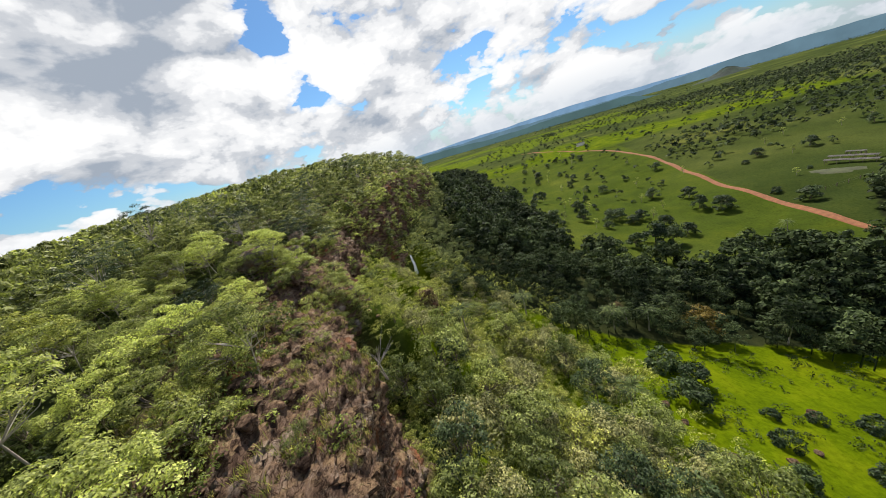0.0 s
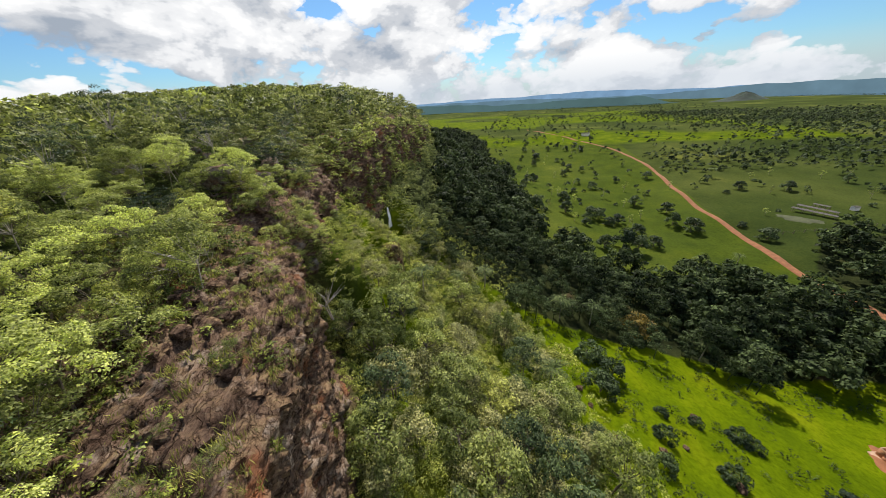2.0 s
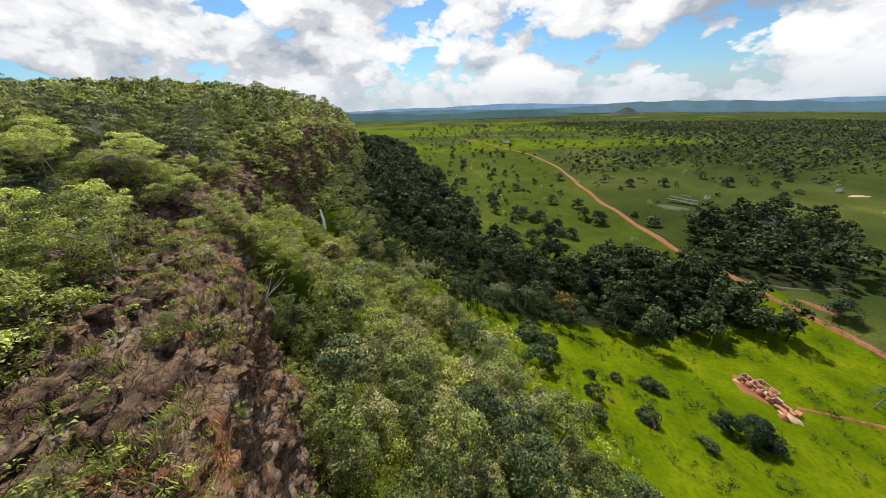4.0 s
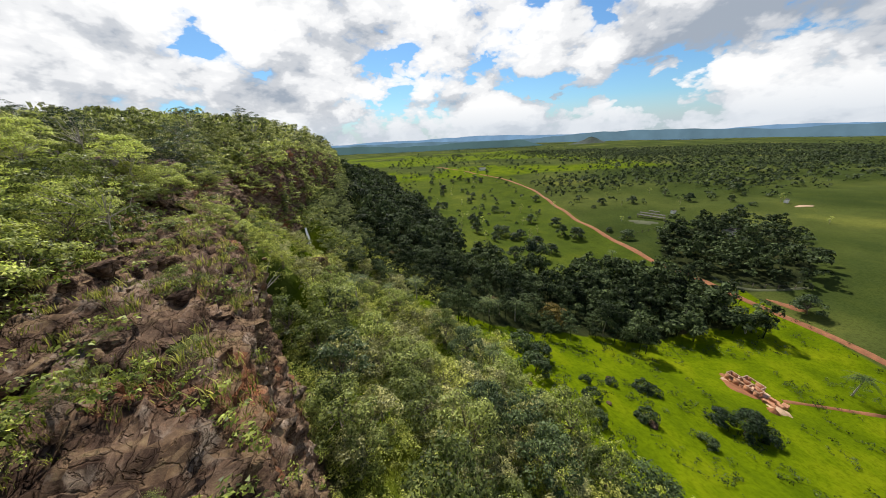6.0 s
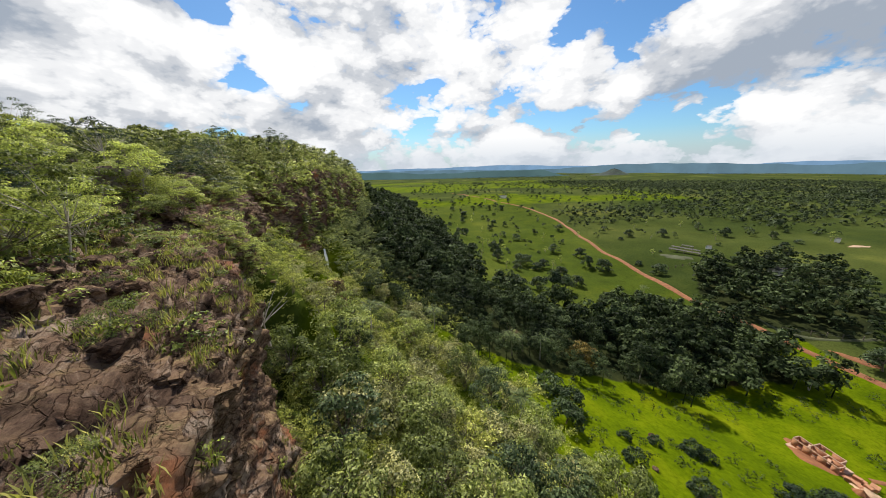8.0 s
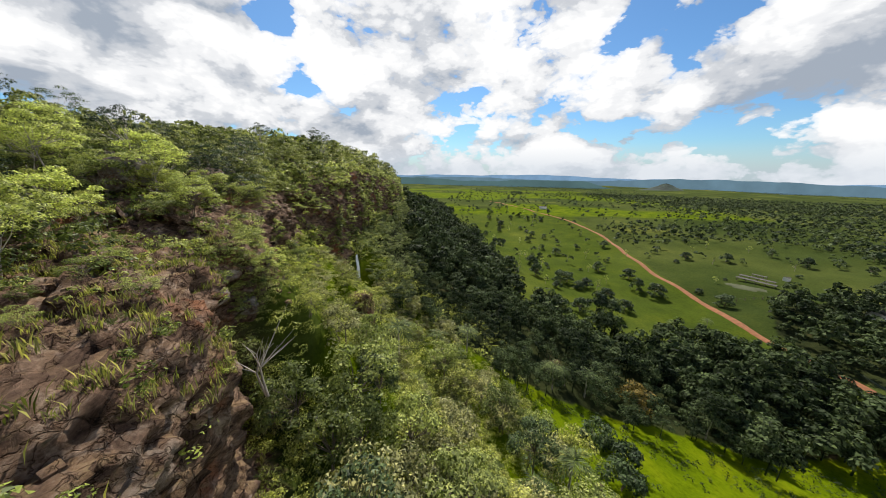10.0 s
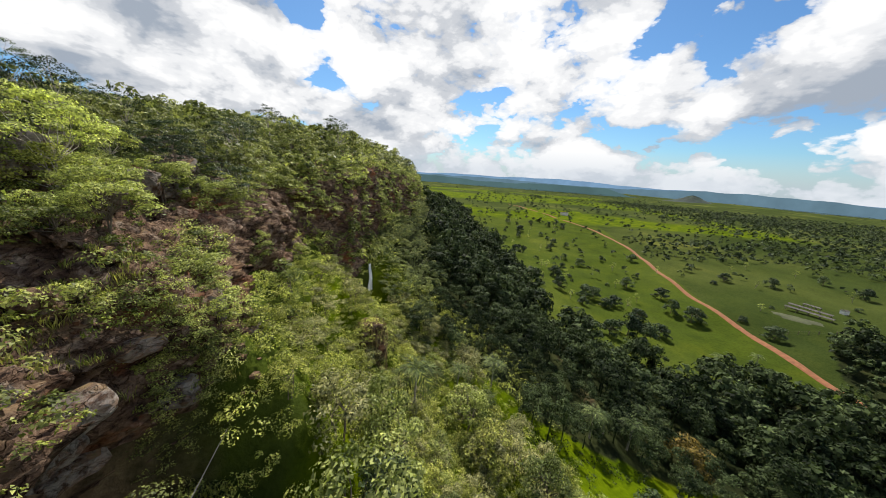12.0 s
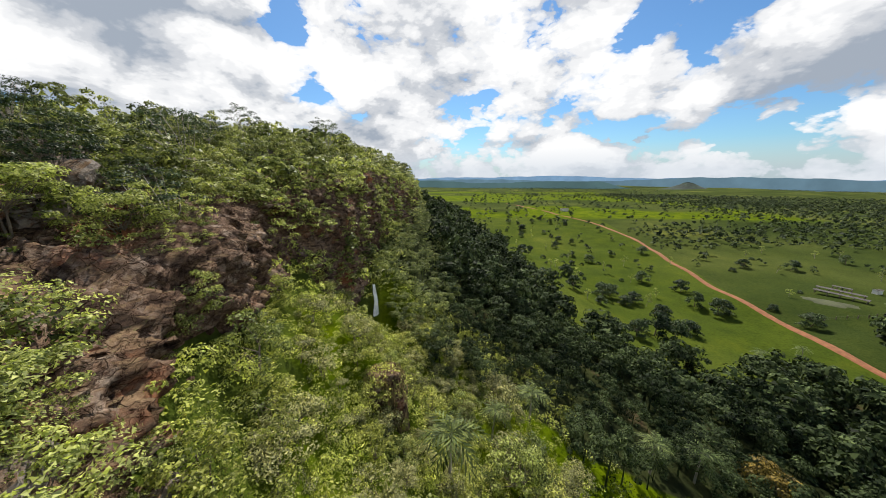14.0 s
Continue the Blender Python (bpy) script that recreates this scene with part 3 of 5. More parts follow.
def build_cliff():
    line = RIM[2:21]
    pts = []
    for (ax, ay), (bx, by) in zip(line[:-1], line[1:]):
        ln = math.hypot(bx - ax, by - ay)
        step = 0.15 if -10 < (ay + by) / 2 < 40 else 0.5
        n = max(1, int(ln / step))
        pts += [(ax + (bx - ax) * k / n, ay + (by - ay) * k / n) for k in range(n)]
    p = np.array(pts)
    for _ in range(14):
        p[1:-1] = (p[:-2] + 2 * p[1:-1] + p[2:]) / 4
    t = np.gradient(p, axis=0)
    t /= np.linalg.norm(t, axis=1)[:, None]
    out = np.stack([t[:, 1], -t[:, 0]], 1)
    for _ in range(20):
        out[1:-1] = (out[:-2] + 2 * out[1:-1] + out[2:]) / 4
    out /= np.linalg.norm(out, axis=1)[:, None]
    along = np.concatenate([[0], np.cumsum(np.linalg.norm(np.diff(p, axis=0), axis=1))])
    # cross section: over the ledge to the rounded rim, then down the face
    top = np.linspace(-7.5, -0.1, 52)
    down = np.linspace(0, 1, 96)[1:]
    V = np.zeros((len(p), len(top) + len(down), 3))
    for i in range(len(p)):
        x0, y0 = p[i]
        near_by = -10 < y0 < 40
        ox, oy = float(out[i, 0]), float(out[i, 1])
        zt = plateau_height(x0 + ox * top, y0 + oy * top, top) - 0.55 * np.exp(top / 0.7)
        zs = np.concatenate([zt, zt[-1] - (zt[-1] - 27.0) * down])
        lean = float(np.interp(y0, (12, 14.5, 21.5, 24, 30), (0.6, -1.9, -1.9, 0.6, 1.7)))
        off = np.concatenate([top, 0.25 + (lean * down ** 0.8 if lean > 0 else lean * np.sin(np.minimum(down * 2.2, 1.57)))])
        for j in range(len(zs)):
            q = Vector((x0 + ox * off[j], y0 + oy * off[j], zs[j]))
            up = 1.0 if off[j] < -1 else max(0.0, min(1.0, 0.5 - 0.5 * off[j]))
            up = up if j < len(top) else up * 0.5
            nx, nz_ = math.sqrt(1 - up * up), up
            big = noise.fractal(q * 0.16, 1.0, 2.0, 4)
            w = Vector((off[j], 0.42 * along[i], zs[j])) + noise.noise_vector(q * 0.45) * 0.55
            h = 0.30 * facets(w, 2.0) + 0.30 * facets(w + Vector((9, 4, 2)), 0.8) + 0.30 * noise.fractal(q * 1.1, 0.8, 2.0, 6) + 0.16 * noise.fractal(q * 3.1, 0.7, 2.0, 4)
            if near_by:
                h += 0.7 * facets(w + Vector((3, 17, 5)), 0.36) + 0.10 * noise.noise(q * 5.5)
            if j < len(top):
                edge = min(1, (j + 1) / 10)
                h = (h + 0.32 * big) * edge + (0.0 if j else -0.6)
                h *= 0.8
            else:
                h = h * (0.8 if y0 < 13 else 1.15) + (0.5 if y0 < 13 else 1.3) * big * min(1, (j - len(top)) / 8)
            V[i, j] = (q.x + ox * nx * h, q.y + oy * nx * h, q.z + nz_ * h)
    n, m = V.shape[:2]
    idx = np.arange(n * m).reshape(n, m)
    f = np.stack([idx[:-1, :-1], idx[1:, :-1], idx[1:, 1:], idx[:-1, 1:]], -1).reshape(-1, 4)
    global CLIFF, FACE
    FACE = V[:, len(top) - 6:len(top) + 62].reshape(-1, 3)
    CLIFF = BVHTree.FromPolygons([Vector(c) for c in V.reshape(-1, 3)], f.tolist())
    tagged(new("cliff", mesh("cliff", V.reshape(-1, 3), f, ROCK)), "dark red-brown fractured sandstone cliff with a bare rocky rim", "cliff", kind="structure")


build_cliff()


# ---- plants ----
def crown_points(rng, clumps, per, spread, radius, height, base, flat=0.6):
    """Leaf places over the tops of flattened clumps that sit on a rough dome: clump hearts, places, ways outward."""
    a = rng.uniform(0, 6.283, clumps)
    u = np.sqrt(rng.uniform(0.02, 1, clumps))
    level = np.where(rng.uniform(0, 1, clumps) < 0.74, rng.uniform(0.82, 1.06, clumps), rng.uniform(0.35, 0.75, clumps))
    hgt = base + (height - base) * np.sqrt(1 - 0.9 * u ** 2) * level
    c = np.stack([radius * u * np.cos(a), radius * u * np.sin(a), hgt], 1)
    way = rng.normal(size=(clumps * per, 3))
    way[:, 2] = np.where(rng.uniform(0, 1, len(way)) < 0.9, np.abs(way[:, 2]), way[:, 2])
    way /= np.linalg.norm(way, axis=1)[:, None]
    size = np.repeat(rng.uniform(0.6, 1.4, clumps), per)[:, None] * spread
    p = np.repeat(c, per, 0) + way * size * rng.uniform(0.7, 1.12, (clumps * per, 1)) * np.array([1, 1, flat])
    return c, p, way


def woody(rng, centres, base_r, stems, lean, height):
    pieces = []
    for k in range(stems):
        a = rng.uniform(0, 6.283)
        foot = np.array([0.12 * math.cos(a) * (stems > 1), 0.12 * math.sin(a) * (stems > 1), -0.35])
        fork = np.array([lean * math.cos(a), lean * math.sin(a), height * rng.uniform(0.32, 0.5)])
        mid = (foot + fork) / 2 + rng.normal(size=3) * 0.05 * height * 0.3
        pieces.append(tube([foot, mid, fork], [base_r, base_r * 0.8, base_r * 0.62], 6))
        mine = centres[rng.permutation(len(centres))[:max(4, len(centres) // (stems + 1))]]
        for c in mine:
            q = (fork + c) / 2 + rng.normal(size=3) * 0.08 * height * 0.4
            pieces.append(tube([fork, q, c], [base_r * 0.5, base_r * 0.3, base_r * 0.1], 4))
    return joined(pieces)


def tree_template(name, seed, height, radius, base, clumps, per, spread, leaf, mat, bark, stems=1, base_r=0.07, label="", category="tree", group="", slim=0.5, up=0.45):
    rng = np.random.RandomState(seed)
    root = new(name)
    c, p, way = crown_points(rng, clumps, int(per * 2.3), spread, radius, height, base)
    v, f = woody(rng, c, base_r, stems, radius * 0.25, height)
    part("trunk", mesh("trunk", v, f, bark, True), root)
    v, f = leaves(p, leaf * 0.56, rng, up, slim, way)
    part("crown", mesh("crown", v, f, mat), root)
    return tagged(root, label, category, group)


def palm_template(seed, height):
    rng = np.random.RandomState(seed)
    root = new("palm_tree")
    path = [(0.05 * height * (k / 5) ** 2, 0.02 * k, height * k / 5 - (0.4 if k == 0 else 0)) for k in range(6)]
    v, f = tube(path, [0.17, 0.14, 0.12, 0.11, 0.10, 0.10], 7)
    part("trunk", mesh("trunk", v, f, PALE_BARK, True), root)
    top = np.array(path[-1])
    pieces = []
    for k in range(16):
        a, rise = k * 2.4, rng.uniform(-0.2, 1.2)
        ln = rng.uniform(2.0, 2.9)
        spine = [top + np.array([math.cos(a) * ln * u * math.cos(rise * (1 - u)), math.sin(a) * ln * u * math.cos(rise * (1 - u)), ln * (math.sin(rise) * u - 0.75 * u * u)]) for u in np.linspace(0, 1, 9)]
        side = np.array([-math.sin(a), math.cos(a), 0])
        for q, w in zip(range(1, 9), (0.5, 0.65, 0.7, 0.7, 0.62, 0.5, 0.36, 0.2)):
            for sg in (-1, 1):
                fwd = (spine[q] - spine[q - 1]) * 0.9
                tip = spine[q] + sg * side * w + fwd + np.array([0, 0, -0.22 * w])
                pieces.append((np.array([spine[q - 1], (spine[q - 1] + tip) / 2 + fwd * 0.42, tip, (spine[q - 1] + tip) / 2 - fwd * 0.30]), np.array([[0, 1, 2, 3]])))
    v, f = joined(pieces)
    part("fronds", mesh("fronds", v, f, LEAF_PALM), root)
    return tagged(root, "palm tree with a slender trunk and drooping fronds", "palm", "palm trees")


def place(template, spots, rng, scale=(0.75, 1.25)):
    """Copies of a plant, each turned and sized its own way; the first spot takes the template itself."""
    for k, (x, y, z) in enumerate(spots):
        s = rng.uniform(*scale)
        m = Matrix.LocRotScale((x, y, z), Euler((rng.uniform(-0.06, 0.06), rng.uniform(-0.06, 0.06), rng.uniform(0, 6.28))), (s, s, s * rng.uniform(0.85, 1.15)))
        ob = template if k == 0 else copy_thing(template, m)
        ob.matrix_basis = m


# an open lane of air along the rim, free of branches
LANE = np.array([(1.3, 1.0, 52.3), (2.1, 1.7, 53.4), (3.5, 0.0, 52.0), (3.3, -1.2, 51.2), (2.4, -2.9, 49.8), (1.4, -3.1, 49.0), (0.2, -0.8, 48.2), (-0.4, 2.6, 47.7), (-2.0, 6.9, 47.9), (-4.1, 11.7, 48.0), (-6.9, 16.8, 47.6), (-8.6, 20.0, 46.9)])


def clear_of_lane(x, y, z, room):
    keep = np.ones(len(x), bool)
    way = np.concatenate([LANE[:-1] + (LANE[1:] - LANE[:-1]) * k / 8 for k in range(9)])
    for e in way:
        keep &= (np.hypot(x - e[0], y - e[1]) > room) | (z < e[2] - 6.5)
    return keep


def spots(rng, box, count, gap, rule):
    """Places for plants, at least gap apart, where rule(x, y, d) holds."""
    x, y = rng.uniform(box[0], box[1], count * 6), rng.uniform(box[2], box[3], count * 6)
    d = rim_distance(x, y)
    ok = rule(x, y, d)
    x, y = x[ok], y[ok]
    taken, cells = [], set()
    for a, b in zip(x, y):
        c = (int(a // gap), int(b // gap))
        if c in cells:
            continue
        cells.add(c)
        taken.append((a, b))
        if len(taken) >= count:
            break
    t = np.array(taken).reshape(-1, 2)
    return np.column_stack([t, ground_height(t[:, 0], t[:, 1])])


def scatter(name, label, places, rng, kinds, mat, scale, category="trees", squash=(0.85, 1.2), corners=3):
    """Many plants in one mesh: every place takes one of the leaf patterns, turned and sized."""
    vs, ts = [], []
    which = rng.randint(0, len(kinds), len(places))
    for w, pat in enumerate(kinds):
        q = places[which == w]
        n = len(q)
        if not n:
            continue
        a, s = rng.uniform(0, 6.283, n), rng.uniform(*scale, n)
        ca, sa, sz = np.cos(a) * s, np.sin(a) * s, s * rng.uniform(*squash, n)
        x = pat[None, :, 0] * ca[:, None] - pat[None, :, 1] * sa[:, None] + q[:, None, 0]
        y = pat[None, :, 0] * sa[:, None] + pat[None, :, 1] * ca[:, None] + q[:, None, 1]
        z = pat[None, :, 2] * sz[:, None] + q[:, None, 2]
        vs.append(np.stack([x, y, z], -1).reshape(-1, 3))
        tint = np.repeat(rng.uniform(0.1, 0.9, n)[:, None], len(pat), 1)
        lump = np.minimum(np.arange(len(pat)) * 8 // len(pat), 7)
        ts.append(np.clip(tint + rng.uniform(-0.2, 0.2, (n, 8))[:, lump], 0, 1).ravel())
    v, t = np.concatenate(vs), np.concatenate(ts)
    me = mesh(name, v, np.arange(len(v)).reshape(-1, corners), mat)
    at = me.attributes.new("tint", "FLOAT", "POINT")
    at.data.foreach_set("value", t.astype(np.float32))
    return tagged(new(name, me), label, category, kind="stuff")


def pattern(seed, height, radius, base, clumps, per, spread, leaf, slim=0.6, up=0.35, stem=0.0, loose=0.42):
    rng = np.random.RandomState(seed)
    _, p, way = crown_points(rng, clumps, per * 2, spread, radius, height, base)
    v, _ = leaves(p, leaf * 0.66, rng, up, slim, way, loose)
    if stem:
        s, f = tube([(0, 0, -0.5), (0.05, 0, base * 0.6), (0, 0.08, base + 0.3 * (height - base))], [stem, stem * 0.8, stem * 0.5], 4)
        v = np.concatenate([v, s[f[:, :3]].reshape(-1, 3), s[f[:, (0, 2, 3)]].reshape(-1, 3)])
    return v


R = np.random.RandomState(17)
# scrub on the plateau near the rim
scrub = [tree_template("shrub_tree", 30 + k, h, r, b, c, 70, 0.36, 0.13, m, PALE_BARK if k % 2 else BARK, st, 0.04, lab, "small tree", "plateau scrub", 0.72)
         for k, (h, r, b, c, m, st, lab) in enumerate((
             (2.6, 1.35, 0.7, 28, LEAF_SCRUB, 2, "low olive-green savanna tree on the rocky plateau"),
             (3.6, 1.5, 1.5, 28, LEAF_SCRUB, 1, "small spreading green savanna tree with a pale stem"),
             (1.9, 1.3, 0.3, 27, LEAF_SCRUB, 3, "dense rounded green shrub beside the cliff rim"),
             (2.8, 1.2, 1.0, 24, LEAF_LIME, 2, "light yellow-green small tree on the plateau"),
             (4.4, 1.7, 2.2, 32, LEAF_FOREST, 1, "taller dark green tree standing above the scrub")))]


def plateau_rule(x, y, d):
    open_rock = (y < 17) & (d > np.interp(y, (-8, -2, 2, 5, 7, 10, 12.5), (-1.2, -1.8, -3.6, -4.8, -5.2, -3.4, -1.9)) - 0.8 * np.sin(y * 0.9 + x * 0.7))
    spur = (y > 14.5) & (y < 27) & (d > -3.6 + 1.2 * np.sin(y * 1.3)) & (waves(x, y, 4.5, 43) < 0.4)
    return (d < -0.3) & (d > -30) & ~open_rock & ~spur


near = spots(R, (-40, 16, -18, 62), 480, 1.5, plateau_rule)
near = near[clear_of_lane(near[:, 0], near[:, 1], near[:, 2], 4.2)]
order = np.argsort(np.hypot(near[:, 0] + 10, near[:, 1] - 8))
rest, near = near[order[285:]], near[order[:285]]
scatter("inland_scrub", "olive-green savanna shrubs behind the rocky rim", rest, R, [pattern(70 + k, h, r, 0.5, 14, 34, 0.40, 0.22, 0.72, stem=0.05) for k, (h, r) in enumerate(((2.6, 1.3), (3.4, 1.4), (1.9, 1.2), (2.9, 1.5)))], STUFF_INLAND, (0.7, 1.25), "shrubs")
pick = R.choice(5, len(near), p=(0.34, 0.24, 0.29, 0.08, 0.05))
for k, t in enumerate(scrub):
    place(t, near[pick == k], R, (0.7, 1.2))
tall = tree_template("tall_tree", 47, 5.6, 2.0, 3.0, 24, 40, 0.48, 0.20, LEAF_FOREST, PALE_BARK, 1, 0.08, "tall umbrella-crowned tree rising above the plateau scrub", "tree", "skyline trees", 0.55)
tall_at = np.array([(-33.6, 31.8), (-43, 31.5), (-34.7, 43.7), (-31, 39), (-47, 38), (-30, 26.5), (-38, 52), (-26, 34), (-41, 26), (-50, 47), (-28, 47), (-33, 62), (-40, 70), (-22, 29.5), (-45, 22), (-36, 19), (-30, 14), (-40, 8), (-52, 14)])
place(tall, np.column_stack([tall_at, ground_height(tall_at[:, 0], tall_at[:, 1])]), R, (0.7, 1.1))
back = spots(R, (-150, 30, -40, 180), 2600, 2.0, lambda x, y, d: (d < -20) | ((d < 0.5) & (y > 58)))
pats = [pattern(60 + k, 2.8, 1.35, 0.4, 6, 9, 0.64, 0.54, 0.8) for k in range(4)]
scatter("plateau_thicket", "olive-green savanna thicket covering the plateau", back, R, pats, STUFF_INLAND, (0.55, 1.65))
far_top = spots(R, (-700, -20, -100, 300), 2500, 5.0, lambda x, y, d: d < -40)
pats_far = [pattern(80 + k, 3.2, 3.0, 0.3, 5, 5, 1.1, 1.3, 0.8) for k in range(3)]
scatter("far_plateau_thicket", "distant green thicket on the plateau", far_top, R, pats_far, STUFF_SCRUB, (0.7, 1.3))
under = [pattern(90 + k, 0.9, 0.7, 0.05, 4, 11, 0.28, 0.18, 0.75) for k in range(4)]
low = spots(R, (-50, 16, -16, 70), 2300, 0.95, lambda x, y, d: plateau_rule(x, y, d))
low = low[clear_of_lane(low[:, 0], low[:, 1], low[:, 2], 2.5)]
low[:, 2] += 0.4 * (rim_distance(low[:, 0], low[:, 1]) > -6)
scatter("undergrowth", "low green undergrowth between the scrub trees", low, R, under, STUFF_UNDER, (0.5, 1.3), "shrubs")

# shrubs clinging to the cliff beyond the bare rim
hang = spots(R, (-60, -8, 17, 165), 2400, 0.8, lambda x, y, d: (d > -1.5) & (d < 3.4) & ((waves(x, y, 9, 47) > -0.3 + 0.9 * (y < 38) + 0.6 * (y > 80) * (d > 0.2)) | ((d < -0.2) & ((y > 27) | (waves(x, y, 3.5, 44) > 0.3)))) & (np.hypot(x + 25.0, y - 54.6) > 2.3) & ~((y > 22) & (y < 45) & (d > -0.5) & (d < 3.4) & (waves(x, y, 5, 48) < 0.85)))
hd = rim_distance(hang[:, 0], hang[:, 1])
top_z, foot_z = plateau_height(hang[:, 0], hang[:, 1], np.minimum(hd, 0)), valley_height(hang[:, 0], hang[:, 1], np.maximum(hd, 0))
u = np.clip((hd + 0.4) / 3.4, 0, 1)
hang[:, 2] = top_z * (1 - u) + foot_z * u - 0.4
hang = hang[clear_of_lane(hang[:, 0], hang[:, 1], hang[:, 2], 4.5)]
fine_cling = [pattern(105 + k, 1.3, 0.9, -0.4, 8, 46, 0.34, 0.10, 0.8) for k in range(4)]
close = hang[:, 1] < 40
scatter("rim_shrubs", "green shrubs hanging over the rim of the cliff", hang[close], R, fine_cling, STUFF_SCRUB, (0.6, 1.4), "shrubs")
cling = [pattern(95 + k, 1.5, 1.1, -0.4, 5, 15, 0.5, 0.36, 0.75) for k in range(4)]
scatter("cliff_shrubs", "green shrubs clinging to the cliff face", hang[~close], R, cling, STUFF_SCRUB, (0.6, 1.5), "shrubs")

# bushes rooted on the broken face
_f = FACE[(FACE[:, 1] > 15.5) & (FACE[:, 1] < 150)]
_f = _f[R.permutation(len(_f))[:30000]]
_bare = (_f[:, 1] > 25) & (_f[:, 1] < 45) & (_f[:, 2] < 44.2) & (waves(_f[:, 1], _f[:, 2], 6, 55) > -0.75)
_thin = np.where(_f[:, 1] < 39, 0.75 - 0.5 * (_f[:, 2] > 42.5) - 0.7 * ((_f[:, 1] > 19.5) & (_f[:, 1] < 25.5) & (_f[:, 2] < 43.5)), 0.1 + 0.5 * (_f[:, 1] > 75))
_f = _f[(waves(_f[:, 0] + _f[:, 2], _f[:, 1], 5, 56) > _thin) & ~_bare & (np.hypot(_f[:, 0] + 25.0, _f[:, 1] - 54.6) > 2.2)]
_seen, _cells = [], set()
for q in _f:
    c = tuple((q // (0.85 if q[1] < 45 else 1.3)).astype(int))
    if c not in _cells:
        _cells.add(c)
        _seen.append(q)
face_spots = np.array(_seen)[:1500] - (0, 0, 0.25)
face_spots = face_spots[clear_of_lane(face_spots[:, 0], face_spots[:, 1], face_spots[:, 2], 3.0)]
rooted = [pattern(115 + k, 1.2, 0.85, -0.3, 6, 16, 0.34, 0.20, 0.75) for k in range(4)]
_close = face_spots[:, 1] < 34
scatter("crack_bushes", "small-leaved bushes rooted in cracks of the rock", face_spots[_close], R, fine_cling, STUFF_SCRUB, (0.35, 1.0), "shrubs")
scatter("face_bushes", "green bushes rooted in the cracks of the cliff face", face_spots[~_close], R, rooted, STUFF_SCRUB, (0.5, 1.35), "shrubs")

# talus below the cliff
talus_kinds = [tree_template("forest_tree", 130 + k, h, r, b, c, 34, 0.48, 0.27, m, BARK, st, 0.07, lab, "tree", "trees below the cliff", 0.72)
               for k, (h, r, b, c, m, st, lab) in enumerate((
                   (6.0, 1.8, 2.0, 34, LEAF_FOREST, 1, "tall green tree growing at the foot of the cliff"),
                   (4.8, 1.7, 1.3, 32, LEAF_MID, 2, "bushy mid-green tree on the slope below the cliff"),
                   (4.0, 1.8, 0.9, 30, LEAF_LIME, 1, "yellow-green leafy tree on the slope"),
                   (3.6, 1.5, 0.6, 26, LEAF_GREY, 2, "pale greyish-green tree on the slope")))]
slope = spots(R, (-30, 34, -8, 56), 300, 2.0, lambda x, y, d: (d > 1.6) & (d < 27) & (waves(x, y, 12, 21) > -0.15 - 1.2 * (d < 13)) & (R.uniform(0, 1, len(x)) > (d - 12) / 22))
slope = slope[clear_of_lane(slope[:, 0], slope[:, 1], slope[:, 2] + 5, 8.5)]
slope = slope[np.hypot(slope[:, 0] + 25, slope[:, 1] - 56) > 4.5]


def below_fall(x, y):
    """The open strip of ground in front of the waterfall."""
    return (np.abs((x + 24.4) * 0.90 + (y - 54.2) * 0.43) < 2.6) & (y < 57) & (y > 46)


slope = slope[~below_fall(slope[:, 0], slope[:, 1])]
slope = slope[~((slope[:, 1] > 25) & (slope[:, 1] < 44) & (rim_distance(slope[:, 0], slope[:, 1]) < 5.5))]
pick = R.choice(4, len(slope), p=(0.06, 0.38, 0.14, 0.42))
bright = (slope[:, 1] > 27) & (rim_distance(slope[:, 0], slope[:, 1]) < 17)
pick = np.where(bright & (pick < 2), 2 + pick, pick)
for k, t in enumerate(talus_kinds):
    place(t, slope[(pick == k) & ~bright], R, (0.65, 1.4))
    if k > 1:
        place(copy_thing(t, Matrix()), slope[(pick == k) & bright], R, (0.35, 0.75))
slope_bush = [tree_template("slope_bush", 150 + k, h, r, 0.15, c, 40, 0.30, 0.16, m, BARK, 3, 0.03, lab, "bush", "bushes on the slope", 0.6)
              for k, (h, r, c, m, lab) in enumerate((
                  (1.6, 1.0, 18, LEAF_LIME, "rounded yellow-green bush on the grassy slope"),
                  (1.9, 0.9, 17, LEAF_MID, "olive-green bush on the slope under the cliff"),
                  (1.5, 1.1, 16, LEAF_GREY, "pale greyish-green bush on the slope")))]
bushy = spots(R, (-26, 8, 12, 56), 230, 1.5, lambda x, y, d: (d > 1.4) & (d < 17) & (waves(x, y, 7, 23) > -0.5) & (np.hypot(x + 25, y - 56) > 2.5))
bushy = bushy[clear_of_lane(bushy[:, 0], bushy[:, 1], bushy[:, 2], 2.5)]
bushy = bushy[~below_fall(bushy[:, 0], bushy[:, 1])]
pick = R.choice(3, len(bushy), p=(0.45, 0.3, 0.25))
for k, t in enumerate(slope_bush):
    place(t, bushy[pick == k], R, (0.5, 1.35))
low = spots(R, (-30, 40, -10, 66), 2900, 0.9, lambda x, y, d: (d > 0.6) & (d < 34) & (R.uniform(0, 1, len(x)) > (d - 9) / 24) & (np.hypot(x + 23.6, y - 53.4) > 2.4))
by = np.hypot(low[:, 0] + 10, low[:, 1] - 22) < 19
ferns = [pattern(97 + k, 1.15, 0.85, 0.05, 7, 30, 0.30, 0.12, 0.7) for k in range(4)]
